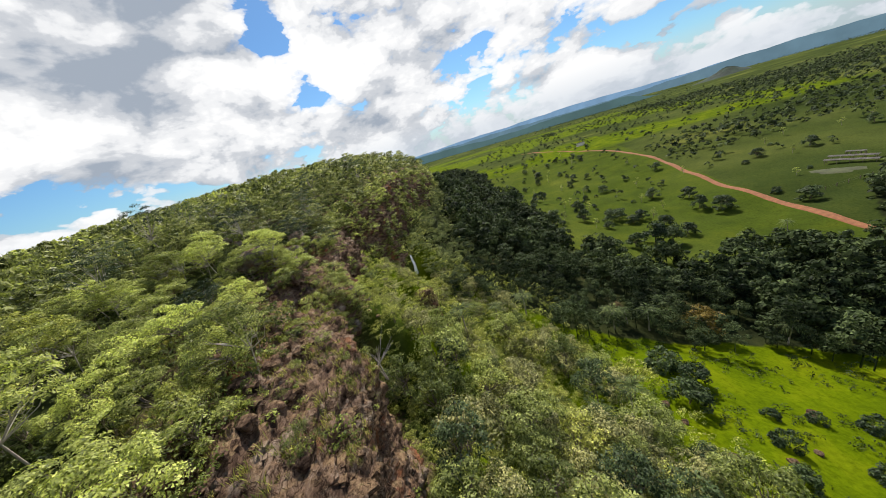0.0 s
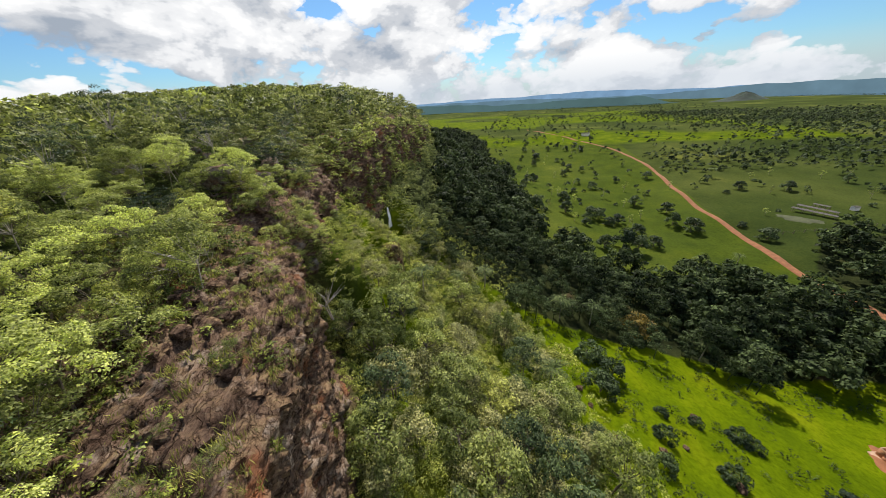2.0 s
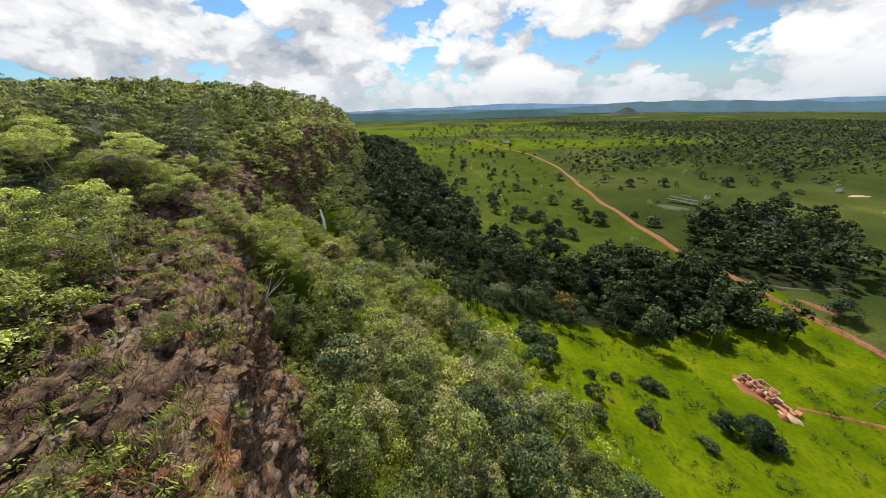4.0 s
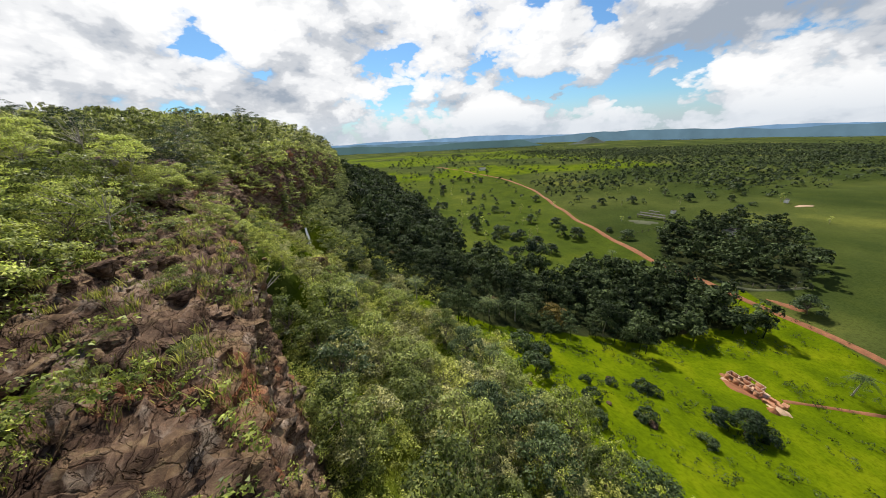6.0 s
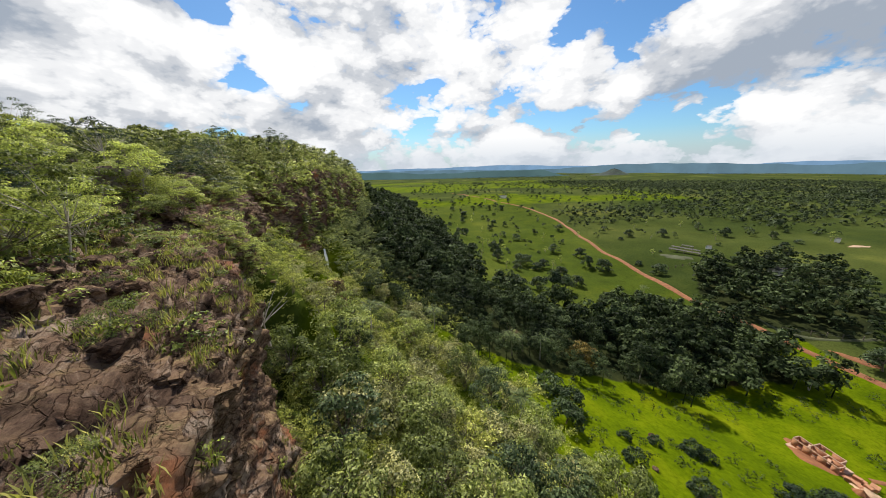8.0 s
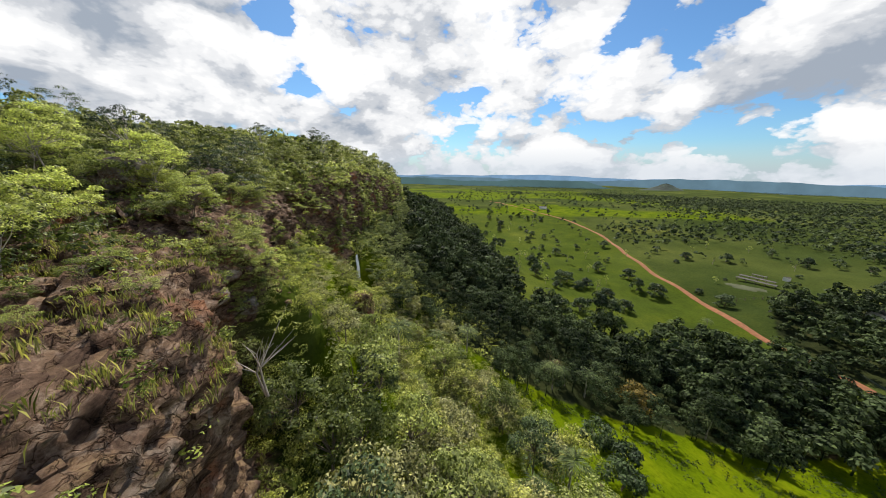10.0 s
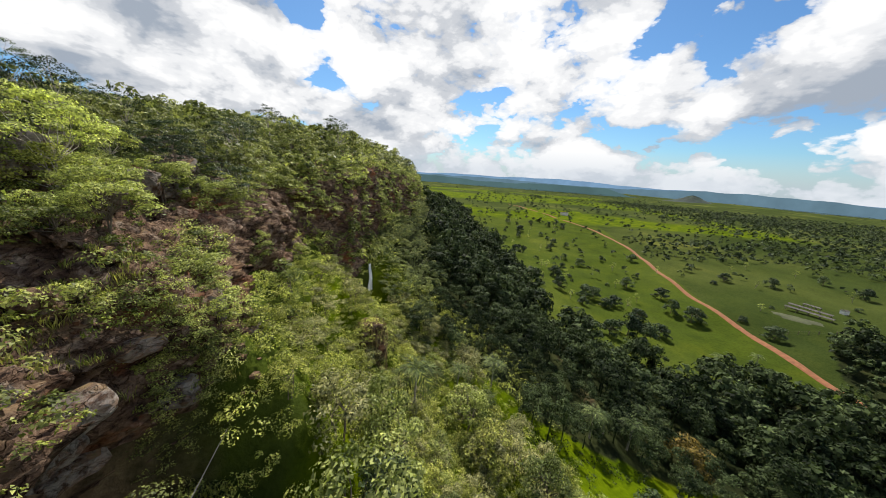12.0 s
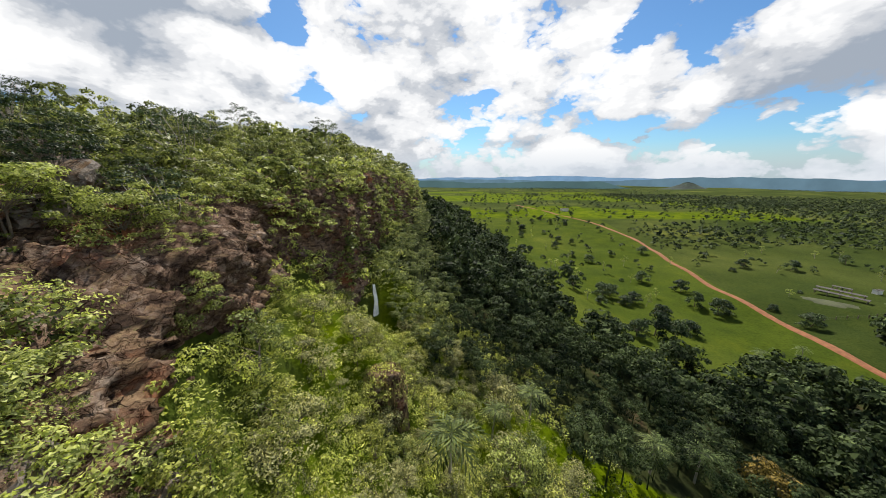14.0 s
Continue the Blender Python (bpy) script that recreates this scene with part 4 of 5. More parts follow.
scatter("slope_ferns", "fine-leaved yellow-green bushes and ferns on the slope", low[by], R, ferns, STUFF_LIME, (0.5, 1.3), "shrubs")
low = low[~by]
scatter("slope_undergrowth", "light green bushes and ferns on the slope", low, R, [p * 1.25 for p in under], STUFF_LIME, (0.5, 1.4), "shrubs")

# forest along the cliff's foot and across the valley
fpats = [pattern(160 + k, h, r, b, 9, 17, 0.95, 0.80, 0.85, 0.3, 0.14, 0.3) for k, (h, r, b) in enumerate(((5.8, 1.8, 1.4), (4.8, 2.0, 1.0), (7.4, 1.7, 2.6), (4.0, 1.8, 0.6), (5.2, 1.5, 1.2)))]


def forest_rule(x, y, d):
    return inside(x + 5 * waves(x, y, 16, 51), y + 6 * waves(x, y, 11, 52), FOREST) & (d > np.interp(y, (46, 54, 62, 110, 150), (6, 13, 13, 9, 2)))


wood = spots(R, (-70, 92, 36, 200), 2000, 3.1, forest_rule)
close_pats = [pattern(260 + k, h, r, b, 10, 34, 0.80, 0.50, 0.8, 0.3, 0.12, 0.3) for k, (h, r, b) in enumerate(((5.8, 1.8, 1.4), (4.8, 1.9, 1.0), (7.0, 1.7, 2.6), (4.0, 1.8, 0.6)))]
fine_pats = [pattern(270 + k, h, r, b, 12, 46, 0.66, 0.30, 0.75, 0.35, 0.12, 0.36) for k, (h, r, b) in enumerate(((5.6, 1.8, 0.6), (4.6, 1.9, 0.4), (6.6, 1.7, 1.6), (3.8, 1.8, 0.2)))]
reach = np.hypot(wood[:, 0] + 5, wood[:, 1] - 24)
edge = (reach < 62) & (reach >= 46)
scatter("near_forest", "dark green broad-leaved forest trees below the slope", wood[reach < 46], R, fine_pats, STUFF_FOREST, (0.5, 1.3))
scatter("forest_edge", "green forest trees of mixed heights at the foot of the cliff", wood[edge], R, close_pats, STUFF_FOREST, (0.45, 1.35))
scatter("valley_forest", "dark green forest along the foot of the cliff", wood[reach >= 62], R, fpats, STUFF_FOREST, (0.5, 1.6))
foot = spots(R, (-60, 10, 50, 165), 800, 1.9, lambda x, y, d: (d > 0.8) & (d < np.interp(y, (46, 54, 62, 110, 165), (6, 14, 15, 11, 5)) + 2.5 * waves(x, y, 13, 58)) & (np.hypot(x + 25, y - 56) > 3) & ~below_fall(x, y))
scatter("cliff_foot_trees", "grey-green trees and vines crowding the foot of the cliff", foot, R, fine_pats, STUFF_GREY, (0.3, 0.85))
gpats = [pattern(175 + k, h, r, b, 7, 11, 1.0, 1.15, 0.85, 0.3, 0.0, 0.3) for k, (h, r, b) in enumerate(((6.0, 2.2, 0.6), (5.0, 2.3, 0.4), (7.0, 2.0, 1.2)))]
wood2 = spots(R, (-150, 180, 60, 460), 2600, 2.9, lambda x, y, d: (inside(x + 4 * waves(x, y, 18, 53), y, FAR_CLUMP) | (inside(x, y, FOREST) & (y > 195))) & (d > 1))
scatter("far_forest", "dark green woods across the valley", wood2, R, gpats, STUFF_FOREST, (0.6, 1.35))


def plain_rule(x, y, d):
    band = (np.abs(y - 232 - 0.12 * x) < 30) & (x > 84) & (x < 240)
    gallery = np.abs(y - 205 - 0.55 * (x - 200)) < 16 + 0.03 * x
    wild = waves(x, y, 300, 31) + (x - 260) / 260 + (y - 650) / 700
    dice = R.uniform(0, 1, len(x))
    open_land = (y > 300) & (y < 620) & (x < 260)
    return (d > 30) & (np.abs(x - 82) > 6) & (y > 170) & ((band & (dice < 0.8)) | (gallery & (x > 190)) | ((wild > 0.0) & ~open_land & (dice < 0.85)) | (dice < 0.07 + 0.25 * ((x > 190) & (y > 190))))


plain = np.concatenate([spots(R, (-60, 900, 170, 800), 11000, 4.6, plain_rule), spots(R, (-300, 2600, 500, 2400), 7000, 13.0, plain_rule)])
dpats = [pattern(190 + k, 5.0, 2.6, -0.9, 3, 4, 1.4, 2.2, 0.95) for k in range(4)]
scatter("far_woodland", "scattered trees and woodland over the far plain", plain, R, dpats, STUFF_FAR, (0.35, 1.15))


# ---- trees and bushes that stand alone in the pasture ----
def on_ground(rows):
    q = np.array(rows, float)
    return np.column_stack([q[:, 0], q[:, 1], ground_height(q[:, 0], q[:, 1])])


field_tree = tree_template("field_tree", 210, 4.4, 2.1, -0.9, 24, 36, 0.80, 0.62, LEAF_FOREST, BARK, 1, 0.14, "round dark green tree standing alone in the pasture", "tree", "pasture trees", 0.65)
field_bush = tree_template("field_bush", 211, 2.4, 1.6, -0.6, 18, 36, 0.62, 0.48, LEAF_FOREST, BARK, 3, 0.06, "low rounded green bush in the pasture grass", "bush", "pasture bushes", 0.65)
thin_tree = tree_template("thin_tree", 212, 5.0, 1.6, 1.2, 13, 28, 0.55, 0.34, LEAF_SCRUB, PALE_BARK, 1, 0.10, "thin open-crowned tree in the pasture", "tree", "pasture trees", 0.6)
amber_tree = tree_template("amber_tree", 213, 5.2, 2.8, 0.6, 24, 38, 0.95, 0.62, leaf_material("amber_leaves", (0.16, 0.12, 0.025), (0.22, 0.15, 0.03)), BARK, 1, 0.18, "large tree with brownish-orange foliage at the forest edge", "tree", "", 0.65)
place(amber_tree, on_ground([(28, 58)]), R, (1, 1))
known = [(40.9, 190.6), (50.8, 161), (26, 137), (32, 138.4), (46, 134), (39.3, 134.2), (43, 137), (9.3, 131), (23.4, 155.6), (63.4, 137), (79, 186), (86.4, 135.4), (88.4, 124.4), (99, 146), (106, 150.6), (100, 62.7)]
FIELD = [(-6, 200), (4, 128), (40, 116), (74, 116), (78, 240), (60, 310), (0, 390)]
more = spots(R, (-20, 82, 110, 390), 75, 5.0, lambda x, y, d: inside(x, y, FIELD) & (R.uniform(0, 1, len(x)) > (x + 10) / 90))
beyond = spots(R, (88, 200, 100, 215), 22, 9.0, lambda x, y, d: ~inside(x, y, FAR_CLUMP) & (np.hypot(x - 115, y - 147) > 12) & (np.abs(x - 84) > 6))
pasture = np.concatenate([on_ground(known), more, beyond])
place(field_tree, pasture[0::3], R, (0.75, 1.35))
place(thin_tree, pasture[1::3], R, (0.6, 1.0))
bushes = on_ground([(15.3, 43), (18.3, 40.3), (15.4, 35.2), (24.6, 35.8), (29.8, 36.6), (36, 37.1), (37.5, 36.2), (23, 31), (30.7, 29.1), (44.3, 30.2), (46.5, 28.5), (48.5, 29.5), (49.5, 27.5), (17, 43.5), (21, 26), (38, 26)])
place(field_bush, bushes[:3], R, (1.1, 1.5))
place(copy_thing(field_bush, Matrix()), np.delete(bushes[3:], (6, 7, 8), 0), R, (0.5, 0.9))
place(copy_thing(field_tree, Matrix()), bushes[9:12], R, (0.6, 0.8))
place(copy_thing(field_bush, Matrix()), pasture[2::3], R, (0.5, 1.05))
grove = on_ground([(7.5, 127.3), (35.6, 141.5), (38.9, 134.6), (31.4, 105.2), (38.3, 110.3), (42.5, 108.8), (50.0, 114.7), (47.2, 125.6), (21.0, 157.0), (56.5, 162.7), (21.3, 138.3), (68.2, 131.6), (22.0, 95.4), (8.0, 106.0)])
place(copy_thing(field_tree, Matrix()), grove, R, (0.95, 1.6))
pale_tree = tree_template("bare_tree", 214, 5.0, 2.4, 1.2, 30, 7, 0.4, 0.22, LEAF_GREY, PALE_BARK, 3, 0.10, "half-bare grey tree at the edge of the pasture", "tree", "", 0.5)
place(pale_tree, on_ground([(78, 57.5)]), R, (1, 1))
palm = palm_template(220, 5.6)
place(palm, on_ground([(79.1, 37.9), (11.6, 54.2), (14.5, 56.7), (3.4, 24.5), (-11.5, 36.6), (7.5, 29.0), (18, 56), (-8.5, 46), (40, 56.5), (52, 60), (-4, 52), (66, 63), (1.5, 36), (58, 100), (70, 104)]), R, (0.65, 1.05))
dead_tree = new("dead_tree")
_rr = np.random.RandomState(9)
v, f = woody(_rr, np.column_stack([_rr.normal(size=(26, 2)) * 0.9, _rr.uniform(1.4, 3.4, 26)]), 0.06, 2, 0.35, 3.0)
part("branches", mesh("branches", v, f, PALE_BARK, True), dead_tree)
tagged(dead_tree, "leafless grey dead tree at the foot of the cliff", "tree")
_q = on_ground([(-12.2, 16.0)])[0]
dead_tree.matrix_basis = pose(_q[0] + 1.2, _q[1], 38.0)


# ---- weeds and grass ----
def blades(seed, n, height, spread):
    rng = np.random.RandomState(seed)
    a, l = rng.uniform(0, 6.283, n), height * rng.uniform(0.6, 1.2, n)
    foot = np.column_stack([rng.normal(size=(n, 2)) * spread, np.full(n, -0.03)])
    out = np.column_stack([np.cos(a), np.sin(a), np.zeros(n)])
    side = np.column_stack([-np.sin(a), np.cos(a), np.zeros(n)]) * 0.05 * height
    tip = foot + out * l[:, None] * 0.5 + np.array([0, 0, 1.0]) * l[:, None]
    mid = foot + out * l[:, None] * 0.16 + np.array([0, 0, 0.6]) * l[:, None]
    return np.stack([foot, mid - side, tip, mid + side], 1).reshape(-1, 3)


tufts = [blades(230 + k, 22, 0.34, 0.13) for k in range(4)]
ledge = spots(R, (-26, 12, -14, 22), 2600, 0.2, lambda x, y, d: (d < 0.9) & (d > -9) & (waves(x, y, 4, 61) + 0.7 * waves(x, y, 1.6, 62) > 0.05))
ledge = on_rock(ledge, 0.02)
ledge = ledge[clear_of_lane(ledge[:, 0], ledge[:, 1], ledge[:, 2], 1.5)]
scatter("ledge_grass", "yellow-green grass tufts in the cracks of the rock", ledge, R, tufts, leaf_material("grass_blades", (0.15, 0.17, 0.035), (0.44, 0.40, 0.13), "tint", through_light=0.3), (0.35, 1.0), "grass", corners=4)
weeds = [pattern(240 + k, 0.5, 0.45, 0.0, 3, 7, 0.22, 0.24, 0.5) for k in range(4)]
mead = spots(R, (0, 98, 8, 64), 1000, 0.9, lambda x, y, d: (d > 18) & ~inside(x, y, FOREST) & (waves(x, y, 11, 63) > 0.05) & (R.uniform(0, 1, len(x)) > (x - 20) / 110) & (np.hypot(x - 59, y - 40) > 9))
scatter("meadow_weeds", "dark green weeds scattered over the bright meadow", mead, R, weeds, STUFF_FOREST, (0.5, 1.5), "weeds")


herbs = spots(R, (-26, 12, -13, 22), 750, 0.3, lambda x, y, d: (d < 0.8) & (d > -7) & (waves(x, y, 3.0, 64) + 0.8 * waves(x, y, 1.2, 65) > 0.35))
herbs = on_rock(herbs, 0.04)
herbs = herbs[clear_of_lane(herbs[:, 0], herbs[:, 1], herbs[:, 2], 1.6)]
scatter("ledge_herbs", "small bright green herbs in the hollows of the ledge", herbs, R, [pattern(420 + k, 0.34, 0.34, 0.02, 4, 14, 0.15, 0.085, 0.7) for k in range(5)],
        leaf_material("herb_leaves", (0.085, 0.115, 0.025), (0.34, 0.37, 0.07), "tint"), (0.5, 1.7), "herbs")
ledge_bush = tree_template("ledge_bush", 216, 1.1, 0.75, 0.1, 18, 70, 0.26, 0.075, LEAF_MID, BARK, 3, 0.025, "small light green bush growing on the bare ledge", "bush", "ledge bushes", 0.55)
lb = spots(R, (-24, 8, -10, 18), 34, 1.1, lambda x, y, d: (d < -0.4) & (d > -6.5))
lb = on_rock(lb, 0.05)
lb = lb[clear_of_lane(lb[:, 0], lb[:, 1], lb[:, 2], 2.0)]
place(ledge_bush, lb, R, (0.3, 0.85))


# ---- rocks ----
def rock_mesh(seed, sx, sy, sz, mat):
    bm = bmesh.new()
    bmesh.ops.create_icosphere(bm, subdivisions=3, radius=0.5)
    for vert in bm.verts:
        p = vert.co * 1.0
        q = p * 2.2 + Vector((seed * 7.3, 0, 0))
        cut = 0.55 + 0.28 * noise.cell(q * 0.8) + 0.22 * noise.noise(q)
        p = Vector([math.copysign(min(abs(c), 0.36 + 0.05 * cut), c) for c in p])
        p += p.normalized() * (0.10 * noise.noise(q * 1.6) + 0.05 * noise.noise(q * 4))
        vert.co = Vector((p.x * sx, p.y * sy, p.z * sz)) * 1.35
    me = bpy.data.meshes.new("boulder")
    bm.to_mesh(me)
    bm.free()
    me.materials.append(mat)
    return me


def boulders(seed, size, places, label, group, sink=0.25, mat=ROCK):
    rng = np.random.RandomState(seed)
    shapes = [rock_mesh(seed + k, *(np.array(size) * rng.uniform(0.7, 1.3, 3)), mat) for k in range(4)]
    for k, (x, y, z) in enumerate(places):
        s = rng.uniform(0.45, 1.35)
        ob = tagged(new("boulder", shapes[k % 4]), label, "rock", group)
        ob.matrix_basis = Matrix.LocRotScale((x, y, z + s * size[2] * (0.5 - sink)), Euler((rng.uniform(-0.3, 0.3), rng.uniform(-0.3, 0.3), rng.uniform(0, 6.28))), (s, s, s))


rocks = spots(R, (-26, 12, -12, 19), 110, 0.5, lambda x, y, d: (d < -0.5) & (d > -7.5))
rocks = on_rock(rocks)
rocks = rocks[clear_of_lane(rocks[:, 0], rocks[:, 1], rocks[:, 2], 1.8)]
boulders(300, (0.75, 0.55, 0.34), rocks, "flat reddish-brown slab of rock lying on the ledge", "rim slabs")
high = spots(R, (-50, -14, 20, 70), 50, 2.2, lambda x, y, d: (d < -2) & (d > -18) & (y > 27))
boulders(320, (1.4, 1.1, 0.8), high, "grey-brown weathered boulder among the scrub", "plateau boulders", 0.1, GREY_ROCK)
outcrops = np.array([(-23.2, 25.6), (-21.4, 23.4), (-25.4, 29.2), (-27.0, 33.0), (-24.2, 21.8), (-29.0, 36.5)])
boulders(350, (2.2, 1.5, 1.3), np.column_stack([outcrops, ground_height(outcrops[:, 0], outcrops[:, 1]) + 1.2]), "grey-brown layered outcrop rising from the scrub", "plateau outcrops", 0.45, GREY_ROCK)
wall_rocks = FACE[(FACE[:, 1] > 16) & (FACE[:, 1] < 24) & (FACE[:, 2] > 38.5)]
wall_rocks = wall_rocks[R.permutation(len(wall_rocks))[:14]]
wall_rocks = wall_rocks[clear_of_lane(wall_rocks[:, 0], wall_rocks[:, 1], wall_rocks[:, 2], 4.0)]
boulders(330, (0.95, 0.8, 0.6), wall_rocks, "grey weathered boulder wedged in the broken cliff", "cliff boulders", 0.45, GREY_ROCK)
boulders(340, (1.3, 1.1, 0.9), on_ground([(-2.3, 44.2), (8, 35.2), (12.2, 33.3), (29.9, 37.5), (-1.2, 43.0), (13.4, 31), (9.5, 29), (16, 27), (22, 28.5), (26, 31), (5, 38), (31, 28)]), "reddish boulder lying in the meadow grass", "meadow boulders", 0.3)


def stone_pattern(seed):
    """A small angular stone of six faces."""
    rng = np.random.RandomState(seed)
    c = np.array([(x, y, z) for z in (-1, 1) for y in (-1, 1) for x in (-1, 1)], float) * (0.5, 0.38, 0.3) * rng.uniform(0.6, 1.35, (8, 3))
    f = np.array([(0, 1, 3, 2), (4, 6, 7, 5), (0, 4, 5, 1), (2, 3, 7, 6), (0, 2, 6, 4), (1, 5, 7, 3)])
    return c[f].reshape(-1, 3)


chips = spots(R, (-26, 12, -13, 30), 1500, 0.14, lambda x, y, d: (d < 1.6) & (d > -8) & (waves(x, y, 3.2, 81) + 0.8 * waves(x, y, 1.3, 82) > 0.7))
chips = on_rock(chips)
chips = chips[clear_of_lane(chips[:, 0], chips[:, 1], chips[:, 2], 1.5)]
scatter("rubble", "loose red-brown rubble and broken stones on the ledge", chips, R, [stone_pattern(400 + k) for k in range(7)], ROCK, (0.08, 0.38), "rubble", (0.5, 1.3), 4)


# ---- building site ----
BRICK = plain_material("raw_brick", (0.40, 0.185, 0.095), 0.9, 2.2, 0.22, 0.5)
CONCRETE = plain_material("pale_concrete", (0.46, 0.30, 0.20), 0.9, 1.5, 0.15, 0.3)
SAND = plain_material("site_sand", (0.44, 0.29, 0.18), 0.95, 1.2, 0.2, 0.4)


def box_mesh(name, sx, sy, sz, mat, bevel=0.02):
    bm = bmesh.new()
    bmesh.ops.create_cube(bm, size=1)
    for vert in bm.verts:
        vert.co = Vector((vert.co.x * sx, vert.co.y * sy, (vert.co.z + 0.5) * sz))
    if bevel:
        bmesh.ops.bevel(bm, geom=list(bm.edges), offset=bevel, segments=1, affect="EDGES")
    me = bpy.data.meshes.new(name)
    bm.to_mesh(me)
    bm.free()
    me.materials.append(mat)
    return me


def wall_mesh(length, height, thick, holes):
    """A brick wall along x with openings through it: (start, end, sill, head) each."""
    xs = sorted({0, length, *[h[0] for h in holes], *[h[1] for h in holes]})
    pieces = []

    def block(x0, x1, z0, z1):
        if x1 - x0 < 1e-3 or z1 - z0 < 1e-3:
            return
        v = np.array([(x, y, z) for z in (z0, z1) for y in (-thick / 2, thick / 2) for x in (x0, x1)])
        pieces.append((v, np.array([(0, 1, 3, 2), (4, 6, 7, 5), (0, 4, 5, 1), (2, 3, 7, 6), (0, 2, 6, 4), (1, 5, 7, 3)])))

    for x0, x1 in zip(xs[:-1], xs[1:]):
        hole = [h for h in holes if h[0] <= x0 and h[1] >= x1]
        if hole:
            block(x0, x1, -0.3, hole[0][2])
            block(x0, x1, hole[0][3], height)
        else:
            block(x0, x1, -0.3, height)
    v, f = joined(pieces)
    return mesh("wall", v, f, BRICK)


def build_site(x, y, turn):
    z = float(ground_height(x, y)) + 0.25
    site = new("unfinished_house")
    site.matrix_basis = pose(x, y, z, 0, 0, turn) @ Matrix.Scale(0.64, 4)
    part("floor_slab", box_mesh("floor_slab", 9.4, 6.6, 0.5, CONCRETE), site, "pale concrete floor slab").matrix_basis = pose(0, 0, -0.42)
    rows = [(-4.3, -2.0, 8.6, 0, [(1.2, 2.2, 0.9, 1.9), (4.0, 5.0, 0.9, 1.9), (6.6, 7.5, 0.0, 2.0)]), (-4.3, 0.2, 8.6, 0, [(2.0, 2.8, 0.0, 2.0), (5.6, 6.4, 0.0, 2.0)]), (-1.6, 2.4, 5.0, 0, [(1.4, 2.6, 0.9, 1.9)]),
            (-4.3, -2.0, 2.2, 90, []), (-1.5, -2.0, 4.4, 90, [(0.8, 1.6, 0.0, 2.0)]), (1.4, -2.0, 2.2, 90, []), (4.3, -2.0, 2.2, 90, [(0.6, 1.5, 0.9, 1.9)]), (3.4, 0.2, 2.2, 90, [])]
    for wx, wy, ln, tn, holes in rows:
        w = part("wall", wall_mesh(ln - (0.16 if tn else 0), 2.2, 0.15, holes), site)
        w.matrix_basis = pose(wx, wy + (0.08 if tn else 0), 0.05, 0, 0, tn)
        c = part("ring_beam", box_mesh("ring_beam", ln - (0.2 if tn else 0), 0.19, 0.16, CONCRETE, 0.01), site, "pale concrete ring beam on the wall")
        c.matrix_basis = pose(wx, wy + (0.1 if tn else 0), 2.251, 0, 0, tn) @ pose(ln / 2 - (0.1 if tn else 0), 0, 0)
    tagged(site, "roofless brick house under construction on red earth", "building")
    rng = np.random.RandomState(8)
    n = 40
    for name, (ox, oy), (rx, ry), hgt, mat, lab in (("bare_earth", (0, -0.4), (4.3, 3.1), 0.16, DIRT, "bare red earth round the building site"), ("sand_heap", (5.6, -1.0), (2.0, 1.3), 0.5, SAND, "flattened heap of pale building sand"), ("earth_heap", (6.0, -2.9), (1.0, 0.7), 0.8, DIRT, "small heap of orange earth")):
        vs, fs = [], []
        for i in range(6):
            for k in range(n):
                a, r = 6.283 * k / n, i / 5
                jr = 1 + 0.14 * math.sin(3 * a + ox) + 0.08 * math.sin(7 * a)
                lx, ly = ox + rx * r * jr * math.cos(a), oy + ry * r * jr * math.sin(a)
                w = Matrix.Rotation(radians(turn), 2) @ Vector((lx, ly))
                gz = float(ground_height(x + w.x, y + w.y))
                vs.append((x + w.x, y + w.y, gz + (0.12 + hgt * (1 - r) ** 1.3 if i < 5 else -0.1) + rng.uniform(-0.02, 0.02)))
        for i in range(5):
            for k in range(n):
                q = (k + 1) % n
                fs.append((i * n + k, (i + 1) * n + k, (i + 1) * n + q, i * n + q))
        kind = "structure" if name == "bare_earth" else ""
        tagged(new(name, mesh(name, vs, fs, mat, True)), lab, "soil", kind=kind)
    for k in range(9):
        a = Matrix.Rotation(radians(turn), 2) @ Vector((4.2 + rng.uniform(-0.4, 1.6), rng.uniform(-2.0, 1.8)))
        b = tagged(new("brick_stack", box_mesh("brick_stack", 0.9, 0.6, rng.uniform(0.3, 0.8), BRICK, 0.03)), "stack of orange bricks on the building site", "bricks", "brick stacks")
        b.matrix_basis = pose(x + a.x, y + a.y, float(ground_height(x + a.x, y + a.y)) + 0.1, 0, 0, turn + rng.uniform(-25, 25))


build_site(59.8, 40.3, -78)


def bare_patch(name, x, y, rx, ry, turn, mat, label):
    """A low, ragged spread of bare earth lying on the ground."""
    vs, fs, n = [], [], 32
    for i in range(5):
        for k in range(n):
            a, r = 6.283 * k / n, i / 4
            jr = 1 + 0.16 * math.sin(3 * a + x) + 0.10 * math.sin(7 * a + y)
            w = Matrix.Rotation(radians(turn), 2) @ Vector((rx * r * jr * math.cos(a), ry * r * jr * math.sin(a)))
            vs.append((x + w.x, y + w.y, float(ground_height(x + w.x, y + w.y)) + (0.16 if i < 4 else -0.1)))
    for i in range(4):
        for k in range(n):
            q = (k + 1) % n
            fs.append((i * n + k, (i + 1) * n + k, (i + 1) * n + q, i * n + q))
    tagged(new(name, mesh(name, vs, fs, mat, True)), label, "soil", kind="structure")


